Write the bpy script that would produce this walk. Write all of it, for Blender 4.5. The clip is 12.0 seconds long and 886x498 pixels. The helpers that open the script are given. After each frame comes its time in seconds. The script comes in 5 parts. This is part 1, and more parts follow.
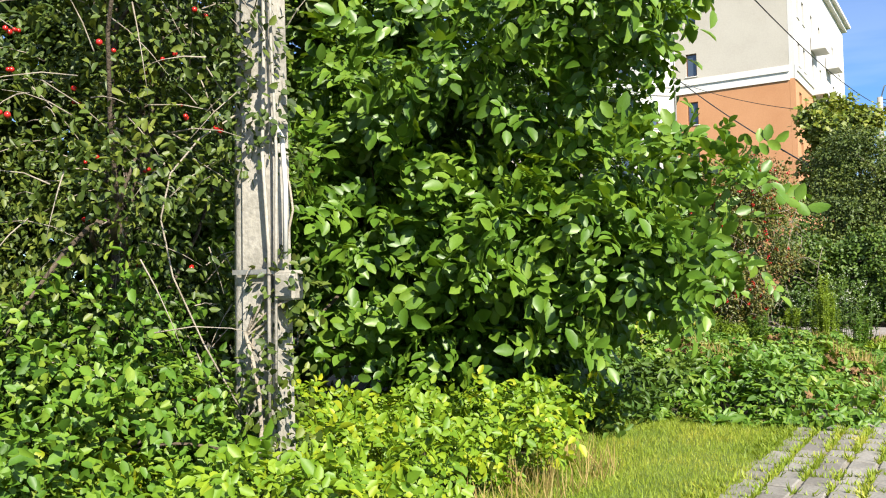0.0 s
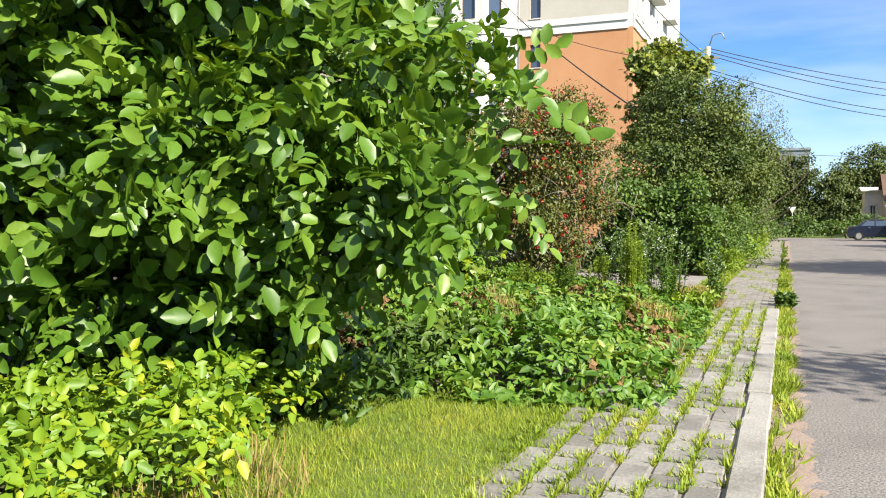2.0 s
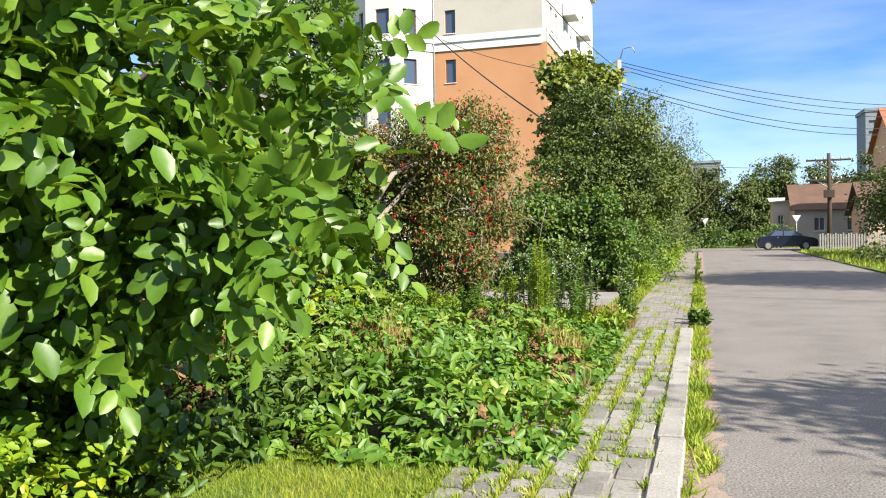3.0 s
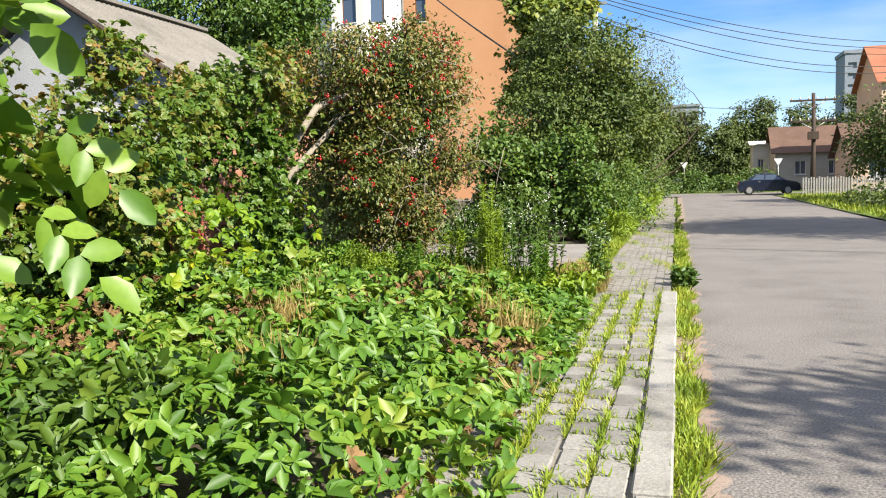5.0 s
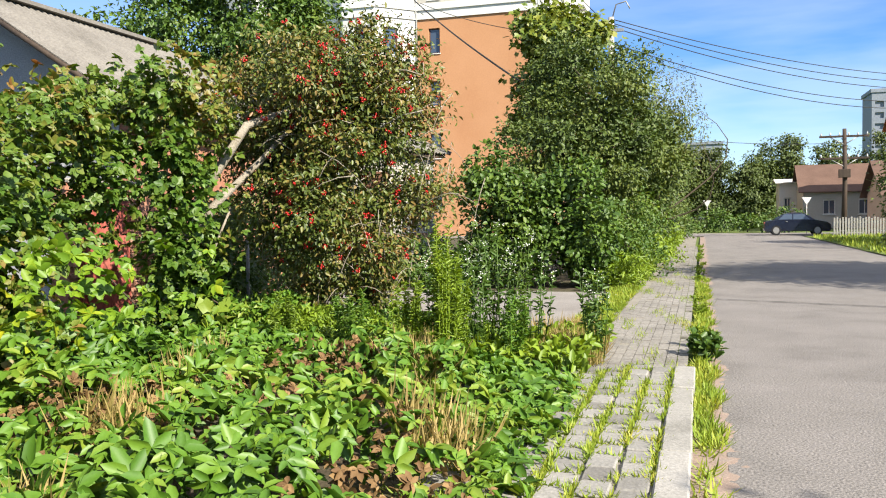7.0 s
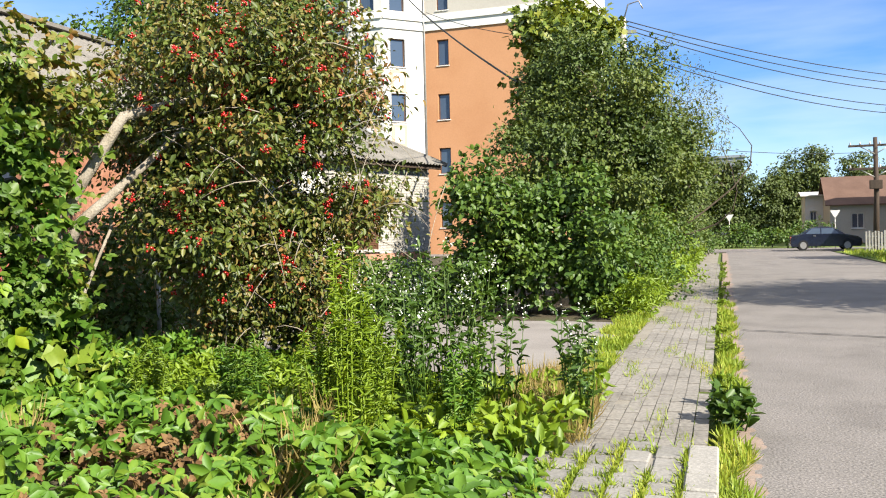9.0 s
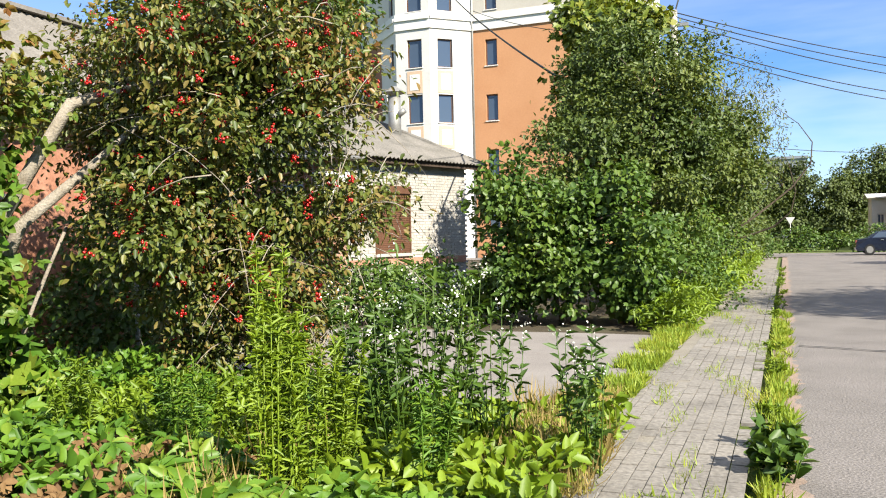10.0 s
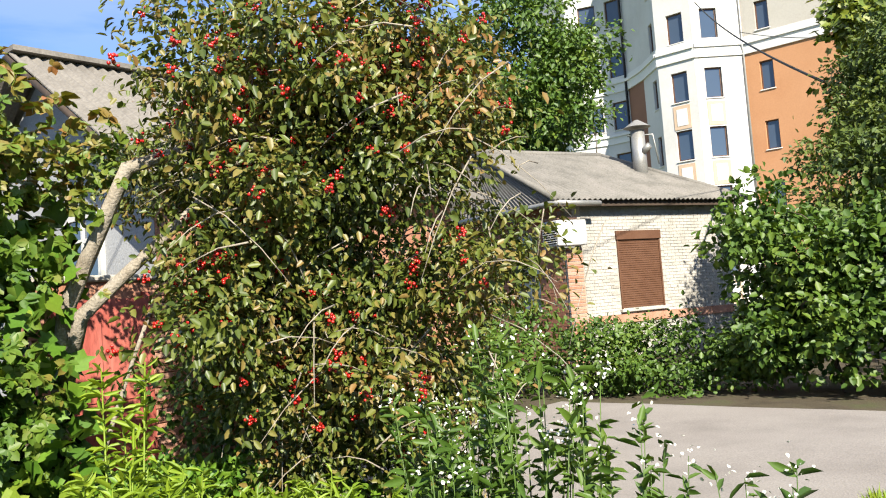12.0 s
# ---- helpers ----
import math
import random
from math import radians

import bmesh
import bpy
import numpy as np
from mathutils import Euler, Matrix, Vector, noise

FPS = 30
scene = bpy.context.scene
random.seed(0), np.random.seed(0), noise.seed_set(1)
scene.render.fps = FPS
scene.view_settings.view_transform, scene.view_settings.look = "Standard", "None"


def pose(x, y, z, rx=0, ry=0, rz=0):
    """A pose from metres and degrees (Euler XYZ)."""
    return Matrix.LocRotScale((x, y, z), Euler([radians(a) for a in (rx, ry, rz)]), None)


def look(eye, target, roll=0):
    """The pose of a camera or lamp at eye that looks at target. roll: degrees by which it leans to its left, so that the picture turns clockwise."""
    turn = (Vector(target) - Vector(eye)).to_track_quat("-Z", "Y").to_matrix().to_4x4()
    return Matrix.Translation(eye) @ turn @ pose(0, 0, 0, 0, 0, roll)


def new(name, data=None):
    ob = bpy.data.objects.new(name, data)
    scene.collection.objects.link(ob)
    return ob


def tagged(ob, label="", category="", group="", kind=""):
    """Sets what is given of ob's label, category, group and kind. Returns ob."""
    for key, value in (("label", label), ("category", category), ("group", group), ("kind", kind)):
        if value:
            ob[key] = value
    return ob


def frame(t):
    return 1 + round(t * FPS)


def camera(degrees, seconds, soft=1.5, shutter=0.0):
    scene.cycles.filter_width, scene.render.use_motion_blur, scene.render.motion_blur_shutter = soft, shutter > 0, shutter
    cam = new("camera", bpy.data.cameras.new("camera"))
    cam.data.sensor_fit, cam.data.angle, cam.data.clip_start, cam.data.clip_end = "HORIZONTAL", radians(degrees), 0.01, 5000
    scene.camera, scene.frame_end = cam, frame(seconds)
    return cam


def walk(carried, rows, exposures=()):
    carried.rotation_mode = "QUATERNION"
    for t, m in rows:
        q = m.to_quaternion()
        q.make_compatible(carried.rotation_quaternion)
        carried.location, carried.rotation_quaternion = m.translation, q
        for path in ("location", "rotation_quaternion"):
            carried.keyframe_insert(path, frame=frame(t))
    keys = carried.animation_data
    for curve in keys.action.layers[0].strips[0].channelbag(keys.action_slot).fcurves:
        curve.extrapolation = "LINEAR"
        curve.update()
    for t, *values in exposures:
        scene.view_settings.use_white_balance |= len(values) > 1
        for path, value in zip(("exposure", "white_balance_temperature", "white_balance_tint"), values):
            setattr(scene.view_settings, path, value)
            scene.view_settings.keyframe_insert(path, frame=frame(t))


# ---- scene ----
cam = camera(56.25, 12.0, soft=1.1)
ROWS = [
    (0.0, -0.081, 0.899, 1.601, 92.12, 1.32, 32.85),
    (0.5, -0.116, 1.395, 1.593, 91.1, 0.88, 30.99),
    (1.0, -0.105, 1.941, 1.584, 89.63, 0.43, 28.74),
    (1.5, -0.05, 2.504, 1.568, 88.55, 0.44, 25.71),
    (2.0, -0.066, 3.157, 1.59, 87.83, -0.01, 22.52),
    (2.5, -0.01, 3.71, 1.634, 88.5, 0.5, 19.81),
    (3.0, -0.031, 4.307, 1.651, 88.88, 1.03, 17.25),
    (3.5, -0.025, 4.9, 1.639, 88.52, 1.18, 15.78),
    (5.5, -0.164, 7.417, 1.605, 84.73, 1.43, 15.85),
    (6.0, -0.12, 8.042, 1.607, 85.68, 0.77, 16.14),
    (6.5, -0.105, 8.686, 1.59, 86.97, 0.66, 16.54),
    (7.0, -0.102, 9.338, 1.608, 87.69, 0.86, 17.29),
    (9.0, -0.11, 11.832, 1.588, 88.91, 1.33, 18.67),
    (9.5, -0.055, 12.45, 1.588, 89.04, 1.26, 19.95),
    (10.0, 0.003, 13.042, 1.58, 89.2, 1.26, 22.44),
    (10.5, 0.0, 13.66, 1.635, 89.78, 1.81, 26.71),
    (11.0, 0.021, 14.252, 1.67, 90.96, 3.0, 31.91),
    (11.5, -0.002, 14.8, 1.662, 92.14, 3.96, 37.36),
    (12.0, -0.031, 15.299, 1.672, 93.56, 4.26, 42.13),
]
walk(cam, [(t, pose(x, y, z, rx, ry, rz)) for t, x, y, z, rx, ry, rz in ROWS])

# ---- world, sun ----
SUN = Vector((0.86, -0.50, 0.70)).normalized()
world = bpy.data.worlds.new("sky_world")
scene.world = world
world.use_nodes = True
wn, wl = world.node_tree.nodes, world.node_tree.links
wbg = wn["Background"]
wsky = wn.new("ShaderNodeTexSky")
wsky.sky_type, wsky.sun_disc = "NISHITA", False
wsky.sun_elevation = math.asin(SUN.z)
wsky.sun_rotation = math.atan2(SUN.x, SUN.y)
wsky.air_density, wsky.dust_density, wsky.ozone_density = 1.0, 0.0, 3.5
# thin high cloud streaks in the sky
wco = wn.new("ShaderNodeTexCoord")
wmap = wn.new("ShaderNodeMapping")
wmap.inputs["Scale"].default_value = (1.3, 1.3, 8.0)
wmap.inputs["Rotation"].default_value = (0.06, -0.10, 0.3)
wnoise = wn.new("ShaderNodeTexNoise")
wnoise.inputs["Scale"].default_value, wnoise.inputs["Detail"].default_value = 2.2, 6
wramp = wn.new("ShaderNodeValToRGB")
wramp.color_ramp.elements[0].position, wramp.color_ramp.elements[1].position = 0.35, 0.54
wmix = wn.new("ShaderNodeMixRGB")
wmix.inputs[2].default_value = (11.0, 11.4, 12.0, 1)
wl.new(wco.outputs["Generated"], wmap.inputs[0]), wl.new(wmap.outputs[0], wnoise.inputs["Vector"])
wl.new(wnoise.outputs["Fac"], wramp.inputs[0])
wtint = wn.new("ShaderNodeMixRGB")
wtint.blend_type, wtint.inputs[0].default_value, wtint.inputs[2].default_value = "MULTIPLY", 1.0, (0.80, 1.12, 1.55, 1)
wl.new(wsky.outputs[0], wtint.inputs[1])
wsep = wn.new("ShaderNodeSeparateXYZ")
wl.new(wco.outputs["Generated"], wsep.inputs[0])
wband = wn.new("ShaderNodeValToRGB")
for e, (q, v) in zip((wband.color_ramp.elements[0], wband.color_ramp.elements[1], wband.color_ramp.elements.new(0.28)), ((0.05, 0.25), (0.19, 1.0), (0.28, 0.12))):
    e.position, e.color = q, (v, v, v, 1)
wl.new(wsep.outputs[2], wband.inputs[0])
wmul = wn.new("ShaderNodeMath")
wmul.operation = "MULTIPLY"
wl.new(wramp.outputs[0], wmul.inputs[0]), wl.new(wband.outputs[0], wmul.inputs[1]), wl.new(wmul.outputs[0], wmix.inputs[0])
wl.new(wtint.outputs[0], wmix.inputs[1]), wl.new(wmix.outputs[0], wbg.inputs[0])
wbg.inputs[1].default_value = 0.05
sun = new("sun", bpy.data.lights.new("sun", "SUN"))
sun.data.energy, sun.data.angle, sun.data.color = 5.0, radians(0.55), (1.0, 0.93, 0.80)
sun.matrix_basis = look(SUN * 50, (0, 0, 0))
scene.view_settings.exposure = 1.32


# ---- materials ----
def ramp_node(nt, stops):
    n = nt.nodes.new("ShaderNodeValToRGB")
    els = n.color_ramp.elements
    while len(els) < len(stops):
        els.new(0.5)
    for e, (p, c) in zip(els, stops):
        e.position, e.color = p, (*c, 1)
    return n


def surface(name, colors, scale=3.0, rough=0.85, metal=0.0, bump=0.3, fine=40.0, fine_amount=0.35, per_object=0.0, spec=0.3, stretch=(1, 1, 1)):
    """Two scales of variation in colour, with bump. colors: two to four base colours, from stained to clean."""
    m = bpy.data.materials.new(name)
    m.use_nodes = True
    nt = m.node_tree
    b = nt.nodes["Principled BSDF"]
    co = nt.nodes.new("ShaderNodeTexCoord")
    mp = nt.nodes.new("ShaderNodeMapping")
    mp.inputs["Scale"].default_value = stretch
    geo = nt.nodes.new("ShaderNodeNewGeometry")
    nt.links.new(geo.outputs["Position"], mp.inputs[0])
    big = nt.nodes.new("ShaderNodeTexNoise")
    big.inputs["Scale"].default_value, big.inputs["Detail"].default_value, big.inputs["Roughness"].default_value = scale, 6, 0.62
    small = nt.nodes.new("ShaderNodeTexNoise")
    small.inputs["Scale"].default_value, small.inputs["Detail"].default_value = fine, 4
    nt.links.new(mp.outputs[0], big.inputs["Vector"]), nt.links.new(mp.outputs[0], small.inputs["Vector"])
    rp = ramp_node(nt, [(0.28 + 0.44 * i / (len(colors) - 1), tuple(0.76 * v for v in c)) for i, c in enumerate(colors)])
    fac = big.outputs["Fac"]
    if per_object:
        info = nt.nodes.new("ShaderNodeObjectInfo")
        ad = nt.nodes.new("ShaderNodeMath")
        ad.operation = "MULTIPLY_ADD"
        ad.inputs[1].default_value = per_object
        nt.links.new(info.outputs["Random"], ad.inputs[0])
        sb = nt.nodes.new("ShaderNodeMath")
        sb.operation = "SUBTRACT"
        sb.inputs[1].default_value = per_object / 2
        nt.links.new(fac, ad.inputs[2]), nt.links.new(ad.outputs[0], sb.inputs[0])
        fac = sb.outputs[0]
    nt.links.new(fac, rp.inputs[0])
    mul = nt.nodes.new("ShaderNodeMixRGB")
    mul.blend_type = "MULTIPLY"
    mul.inputs[0].default_value = fine_amount
    rp2 = ramp_node(nt, [(0.3, (0.35, 0.35, 0.35)), (0.7, (1.25, 1.25, 1.25))])
    nt.links.new(small.outputs["Fac"], rp2.inputs[0])
    nt.links.new(rp.outputs[0], mul.inputs[1]), nt.links.new(rp2.outputs[0], mul.inputs[2])
    nt.links.new(mul.outputs[0], b.inputs["Base Color"])
    b.inputs["Roughness"].default_value, b.inputs["Metallic"].default_value = rough, metal
    b.inputs["Specular IOR Level"].default_value = spec
    if bump:
        bp = nt.nodes.new("ShaderNodeBump")
        bp.inputs["Strength"].default_value, bp.inputs["Distance"].default_value = bump, 0.02
        nt.links.new(small.outputs["Fac"], bp.inputs["Height"])
        nt.links.new(bp.outputs[0], b.inputs["Normal"])
    return m


def foliage(name, colors, rough=0.45, through_light=0.35, patch=0.5, patch_scale=0.9):
    """Leaves: colour differs from leaf to leaf and in patches; some light passes through."""
    m = bpy.data.materials.new(name)
    m.use_nodes = True
    nt = m.node_tree
    b = nt.nodes["Principled BSDF"]
    geo = nt.nodes.new("ShaderNodeNewGeometry")
    nz = nt.nodes.new("ShaderNodeTexNoise")
    nz.inputs["Scale"].default_value, nz.inputs["Detail"].default_value = patch_scale, 3
    nt.links.new(geo.outputs["Position"], nz.inputs["Vector"])
    st = nt.nodes.new("ShaderNodeMapRange")
    st.inputs[1].default_value, st.inputs[2].default_value = 0.3, 0.7
    nt.links.new(nz.outputs["Fac"], st.inputs[0])
    mx = nt.nodes.new("ShaderNodeMix")
    mx.inputs[0].default_value = patch
    nt.links.new(geo.outputs["Random Per Island"], mx.inputs[2]), nt.links.new(st.outputs[0], mx.inputs[3])
    rp = ramp_node(nt, [(0.05 + 0.9 * i / (len(colors) - 1), (1.27 * c[0], 1.04 * c[1], 0.75 * c[2])) for i, c in enumerate(colors)])
    nt.links.new(mx.outputs[0], rp.inputs[0])
    fine = nt.nodes.new("ShaderNodeTexNoise")
    fine.inputs["Scale"].default_value = 55
    nt.links.new(geo.outputs["Position"], fine.inputs["Vector"])
    mul = nt.nodes.new("ShaderNodeMixRGB")
    mul.blend_type, mul.inputs[0].default_value = "MULTIPLY", 0.35
    nt.links.new(rp.outputs[0], mul.inputs[1]), nt.links.new(fine.outputs["Fac"], mul.inputs[2])
    nt.links.new(mul.outputs[0], b.inputs["Base Color"])
    b.inputs["Roughness"].default_value = rough
    b.inputs["Specular IOR Level"].default_value = 0.4
    tr = nt.nodes.new("ShaderNodeBsdfTranslucent")
    tint = nt.nodes.new("ShaderNodeMixRGB")
    tint.blend_type, tint.inputs[0].default_value = "MULTIPLY", 1.0
    tint.inputs[2].default_value = (1.5, 1.35, 0.45, 1)
    nt.links.new(rp.outputs[0], tint.inputs[1]), nt.links.new(tint.outputs[0], tr.inputs[0])
    mix = nt.nodes.new("ShaderNodeMixShader")
    mix.inputs[0].default_value = 0.6 * through_light
    nt.links.new(b.outputs[0], mix.inputs[1]), nt.links.new(tr.outputs[0], mix.inputs[2])
    nt.links.new(mix.outputs[0], nt.nodes["Material Output"].inputs[0])
    return m


ASPHALT = surface("asphalt", [(0.20, 0.18, 0.165), (0.27, 0.245, 0.225), (0.31, 0.28, 0.26)], 0.9, 0.9, fine=55, fine_amount=0.85, bump=0.5)
DRIVE = surface("old_asphalt", [(0.25, 0.225, 0.205), (0.32, 0.29, 0.265), (0.36, 0.33, 0.30)], 0.9, 0.92, fine=60)
SOIL = surface("soil", [(0.05, 0.04, 0.025), (0.10, 0.08, 0.05), (0.09, 0.10, 0.04)], 1.5, 0.95, bump=0.6)
DUST = surface("brick_dust", [(0.24, 0.20, 0.16), (0.36, 0.265, 0.21), (0.31, 0.27, 0.23)], 4, 0.95, fine=60)
SAND = surface("joint_sand", [(0.22, 0.19, 0.15), (0.31, 0.28, 0.23), (0.36, 0.33, 0.28)], 3, 0.95, fine=60)
TURF = surface("turf", [(0.08, 0.12, 0.02), (0.14, 0.20, 0.035), (0.20, 0.22, 0.07)], 1.2, 0.95, bump=0.6)
PAVER = surface("paver_concrete", [(0.22, 0.205, 0.185), (0.30, 0.285, 0.26), (0.36, 0.34, 0.31)], 2.5, 0.9, fine=45, per_object=0.5)
KERB = surface("kerb_concrete", [(0.25, 0.235, 0.205), (0.37, 0.35, 0.315), (0.43, 0.405, 0.37)], 2.2, 0.9, fine=50, per_object=0.3)
CONCRETE = surface("weathered_concrete", [(0.28, 0.26, 0.22), (0.45, 0.42, 0.36), (0.54, 0.50, 0.44)], 2, 0.9, fine=35)
SLATE = surface("corrugated_fibre_cement", [(0.15, 0.14, 0.125), (0.23, 0.215, 0.19), (0.29, 0.265, 0.24)], 1.4, 0.92, fine=25)
OLD_ROOF = surface("old_fibre_cement", [(0.17, 0.155, 0.135), (0.23, 0.21, 0.185), (0.27, 0.25, 0.22)], 1.1, 0.92, fine=25)
WHITE_BRICK = surface("painted_white_brick", [(0.40, 0.375, 0.33), (0.54, 0.51, 0.455), (0.62, 0.59, 0.53)], 1.3, 0.85, fine=30, per_object=0.2)
RED_BRICK = surface("salmon_brick", [(0.38, 0.17, 0.10), (0.52, 0.26, 0.17), (0.58, 0.34, 0.24)], 3, 0.88, fine=35, per_object=0.5)
MORTAR = surface("mortar", [(0.42, 0.39, 0.34), (0.54, 0.51, 0.45)], 5, 0.95)
ORANGE = surface("orange_plaster", [(0.50, 0.24, 0.115), (0.55, 0.28, 0.14), (0.58, 0.30, 0.155)], 0.25, 0.9, bump=0.1, fine=9, fine_amount=0.1)
CREAM = surface("cream_plaster", [(0.45, 0.415, 0.36), (0.52, 0.485, 0.425), (0.56, 0.525, 0.465)], 0.25, 0.9, bump=0.1, fine=9, fine_amount=0.1)
WHITE = surface("white_plaster", [(0.60, 0.585, 0.555), (0.68, 0.665, 0.635), (0.71, 0.695, 0.67)], 0.3, 0.85, bump=0.1, fine=9, fine_amount=0.08)
BAND = surface("white_trim", [(0.74, 0.73, 0.70), (0.82, 0.81, 0.78)], 0.5, 0.8, bump=0.05, fine=9, fine_amount=0.08)
PEACH = surface("peach_panel", [(0.62, 0.44, 0.30), (0.70, 0.52, 0.37)], 0.6, 0.85, bump=0.05)
RED_WOOD = surface("faded_red_paint", [(0.30, 0.055, 0.04), (0.47, 0.12, 0.09), (0.52, 0.17, 0.13)], 3.5, 0.6, fine=30, stretch=(1, 1, 0.3))
DARK_WOOD = surface("dark_timber", [(0.05, 0.035, 0.025), (0.10, 0.07, 0.05)], 5, 0.8, stretch=(1, 1, 0.2))
SHUTTER = surface("brown_shutter", [(0.12, 0.055, 0.03), (0.17, 0.085, 0.05)], 2, 0.5, bump=0.1, fine_amount=0.2)
PALE_BARK = surface("pale_bark", [(0.22, 0.18, 0.13), (0.38, 0.33, 0.26), (0.46, 0.41, 0.34)], 6, 0.9, fine=60, bump=0.6)
BARK = surface("brown_bark", [(0.06, 0.045, 0.03), (0.13, 0.10, 0.07), (0.17, 0.13, 0.10)], 8, 0.95, fine=60, bump=0.7)
METAL = surface("galvanised_metal", [(0.40, 0.39, 0.36), (0.52, 0.51, 0.48)], 3, 0.5, metal=0.6, bump=0.05)
PLASTIC = surface("white_plastic", [(0.66, 0.65, 0.61), (0.76, 0.75, 0.71)], 2, 0.45, bump=0.02, fine_amount=0.1)
DARK = surface("dark_opening", [(0.012, 0.012, 0.014), (0.02, 0.02, 0.022)], 3, 0.7, bump=0)
CAR_PAINT = surface("navy_car_paint", [(0.008, 0.009, 0.022), (0.012, 0.014, 0.03)], 1, 0.18, bump=0, fine_amount=0.05, spec=0.7)
RUBBER = surface("black_rubber", [(0.015, 0.015, 0.015), (0.03, 0.03, 0.03)], 8, 0.8)
CABLE = surface("black_cable", [(0.03, 0.03, 0.03), (0.05, 0.05, 0.05)], 8, 0.7, bump=0)
BROWN_ROOF = surface("brown_roof_sheet", [(0.13, 0.075, 0.055), (0.19, 0.115, 0.085)], 0.8, 0.8)
TERRACOTTA = surface("orange_roof", [(0.36, 0.13, 0.07), (0.46, 0.19, 0.11)], 0.8, 0.85)
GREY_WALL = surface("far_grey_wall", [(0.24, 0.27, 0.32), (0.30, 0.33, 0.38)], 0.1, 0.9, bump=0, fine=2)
# blue-grey of the gable in shade, put into its base colour
SHADE_WALL = surface("shade_grey_blue", [(0.40, 0.41, 0.42), (0.50, 0.51, 0.52)], 1.0, 0.9)
FENCE = surface("grey_picket", [(0.35, 0.33, 0.30), (0.46, 0.44, 0.40)], 4, 0.85)
BERRY = surface("red_berry", [(0.48, 0.012, 0.010), (0.62, 0.03, 0.02)], 20, 0.25, bump=0, spec=0.6)
YELLOW_FRUIT = surface("green_yellow_fruit", [(0.35, 0.36, 0.05), (0.45, 0.45, 0.08)], 20, 0.5, bump=0)
PETAL = surface("white_flower", [(0.70, 0.72, 0.60), (0.82, 0.82, 0.74)], 20, 0.7, bump=0)

GLASS = bpy.data.materials.new("window_glass")
GLASS.use_nodes = True
gb = GLASS.node_tree.nodes["Principled BSDF"]
gb.inputs["Base Color"].default_value = (0.05, 0.07, 0.10, 1)
gb.inputs["Roughness"].default_value, gb.inputs["Specular IOR Level"].default_value = 0.04, 0.9

L_WALNUT = foliage("walnut_leaves", [(0.040, 0.105, 0.013), (0.065, 0.17, 0.02), (0.10, 0.22, 0.03), (0.15, 0.28, 0.04)], 0.42, 0.35, 0.35)
L_CREEPER = foliage("creeper_leaves", [(0.035, 0.10, 0.012), (0.06, 0.165, 0.018), (0.10, 0.225, 0.025), (0.17, 0.265, 0.04)], 0.5, 0.25, 0.4)
L_HEDGE = foliage("reddening_creeper_leaves", [(0.04, 0.11, 0.015), (0.065, 0.15, 0.02), (0.10, 0.18, 0.03), (0.17, 0.15, 0.045), (0.26, 0.10, 0.06)], 0.5, 0.3, 0.6, 0.8)
L_LIME = foliage("lime_leaves", [(0.055, 0.15, 0.014), (0.095, 0.22, 0.016), (0.16, 0.30, 0.02), (0.32, 0.39, 0.02)], 0.5, 0.35, 0.5)
L_ROWAN = foliage("viburnum_leaves", [(0.034, 0.066, 0.014), (0.055, 0.095, 0.02), (0.095, 0.145, 0.03), (0.15, 0.15, 0.05), (0.22, 0.12, 0.06)], 0.45, 0.2, 0.4, 1.1)
# small dark leaves; part of the darkness is the berry shrub's shade put into the colour
L_ROSE = foliage("rose_hip_leaves", [(0.022, 0.05, 0.010), (0.035, 0.075, 0.014), (0.06, 0.115, 0.02), (0.13, 0.19, 0.035)], 0.5, 0.2, 0.4)
L_DARK = foliage("dark_tree_leaves", [(0.03, 0.065, 0.014), (0.05, 0.10, 0.020), (0.08, 0.135, 0.028), (0.12, 0.17, 0.035)], 0.55, 0.2, 0.55, 0.7)
L_SHRUB = foliage("shrub_leaves", [(0.03, 0.078, 0.014), (0.045, 0.112, 0.018), (0.07, 0.15, 0.024), (0.11, 0.19, 0.03)], 0.5, 0.25, 0.5)
L_TOP = foliage("sunlit_maple_leaves", [(0.06, 0.12, 0.015), (0.10, 0.17, 0.02), (0.16, 0.22, 0.035), (0.20, 0.24, 0.05)], 0.5, 0.25, 0.5)
L_WILLOW = foliage("willow_leaves", [(0.06, 0.10, 0.035), (0.10, 0.14, 0.05), (0.15, 0.19, 0.07)], 0.55, 0.3, 0.5)
L_DRY = foliage("dry_leaves", [(0.09, 0.055, 0.03), (0.15, 0.105, 0.055), (0.23, 0.175, 0.10)], 0.8, 0.2, 0.3)
L_FAR = foliage("far_tree_leaves", [(0.035, 0.07, 0.018), (0.06, 0.105, 0.026), (0.09, 0.14, 0.035)], 0.6, 0.2, 0.6, 0.3)
L_GRASS = foliage("grass_blades", [(0.10, 0.20, 0.02), (0.16, 0.28, 0.025), (0.23, 0.34, 0.04), (0.34, 0.38, 0.08)], 0.6, 0.3, 0.5, 1.5)
L_STRAW = foliage("straw_blades", [(0.17, 0.19, 0.06), (0.26, 0.24, 0.11), (0.33, 0.29, 0.16)], 0.7, 0.3, 0.4)
L_GOLDENROD = foliage("goldenrod_leaves", [(0.09, 0.18, 0.016), (0.14, 0.26, 0.02), (0.20, 0.33, 0.03)], 0.5, 0.35, 0.4)


# ---- building blocks ----
def thing(name, label, category, at=(0, 0, 0), turn=0, group="", kind=""):
    e = new(name)
    e.matrix_basis = pose(*at, 0, 0, turn)
    return tagged(e, label, category, group, kind)


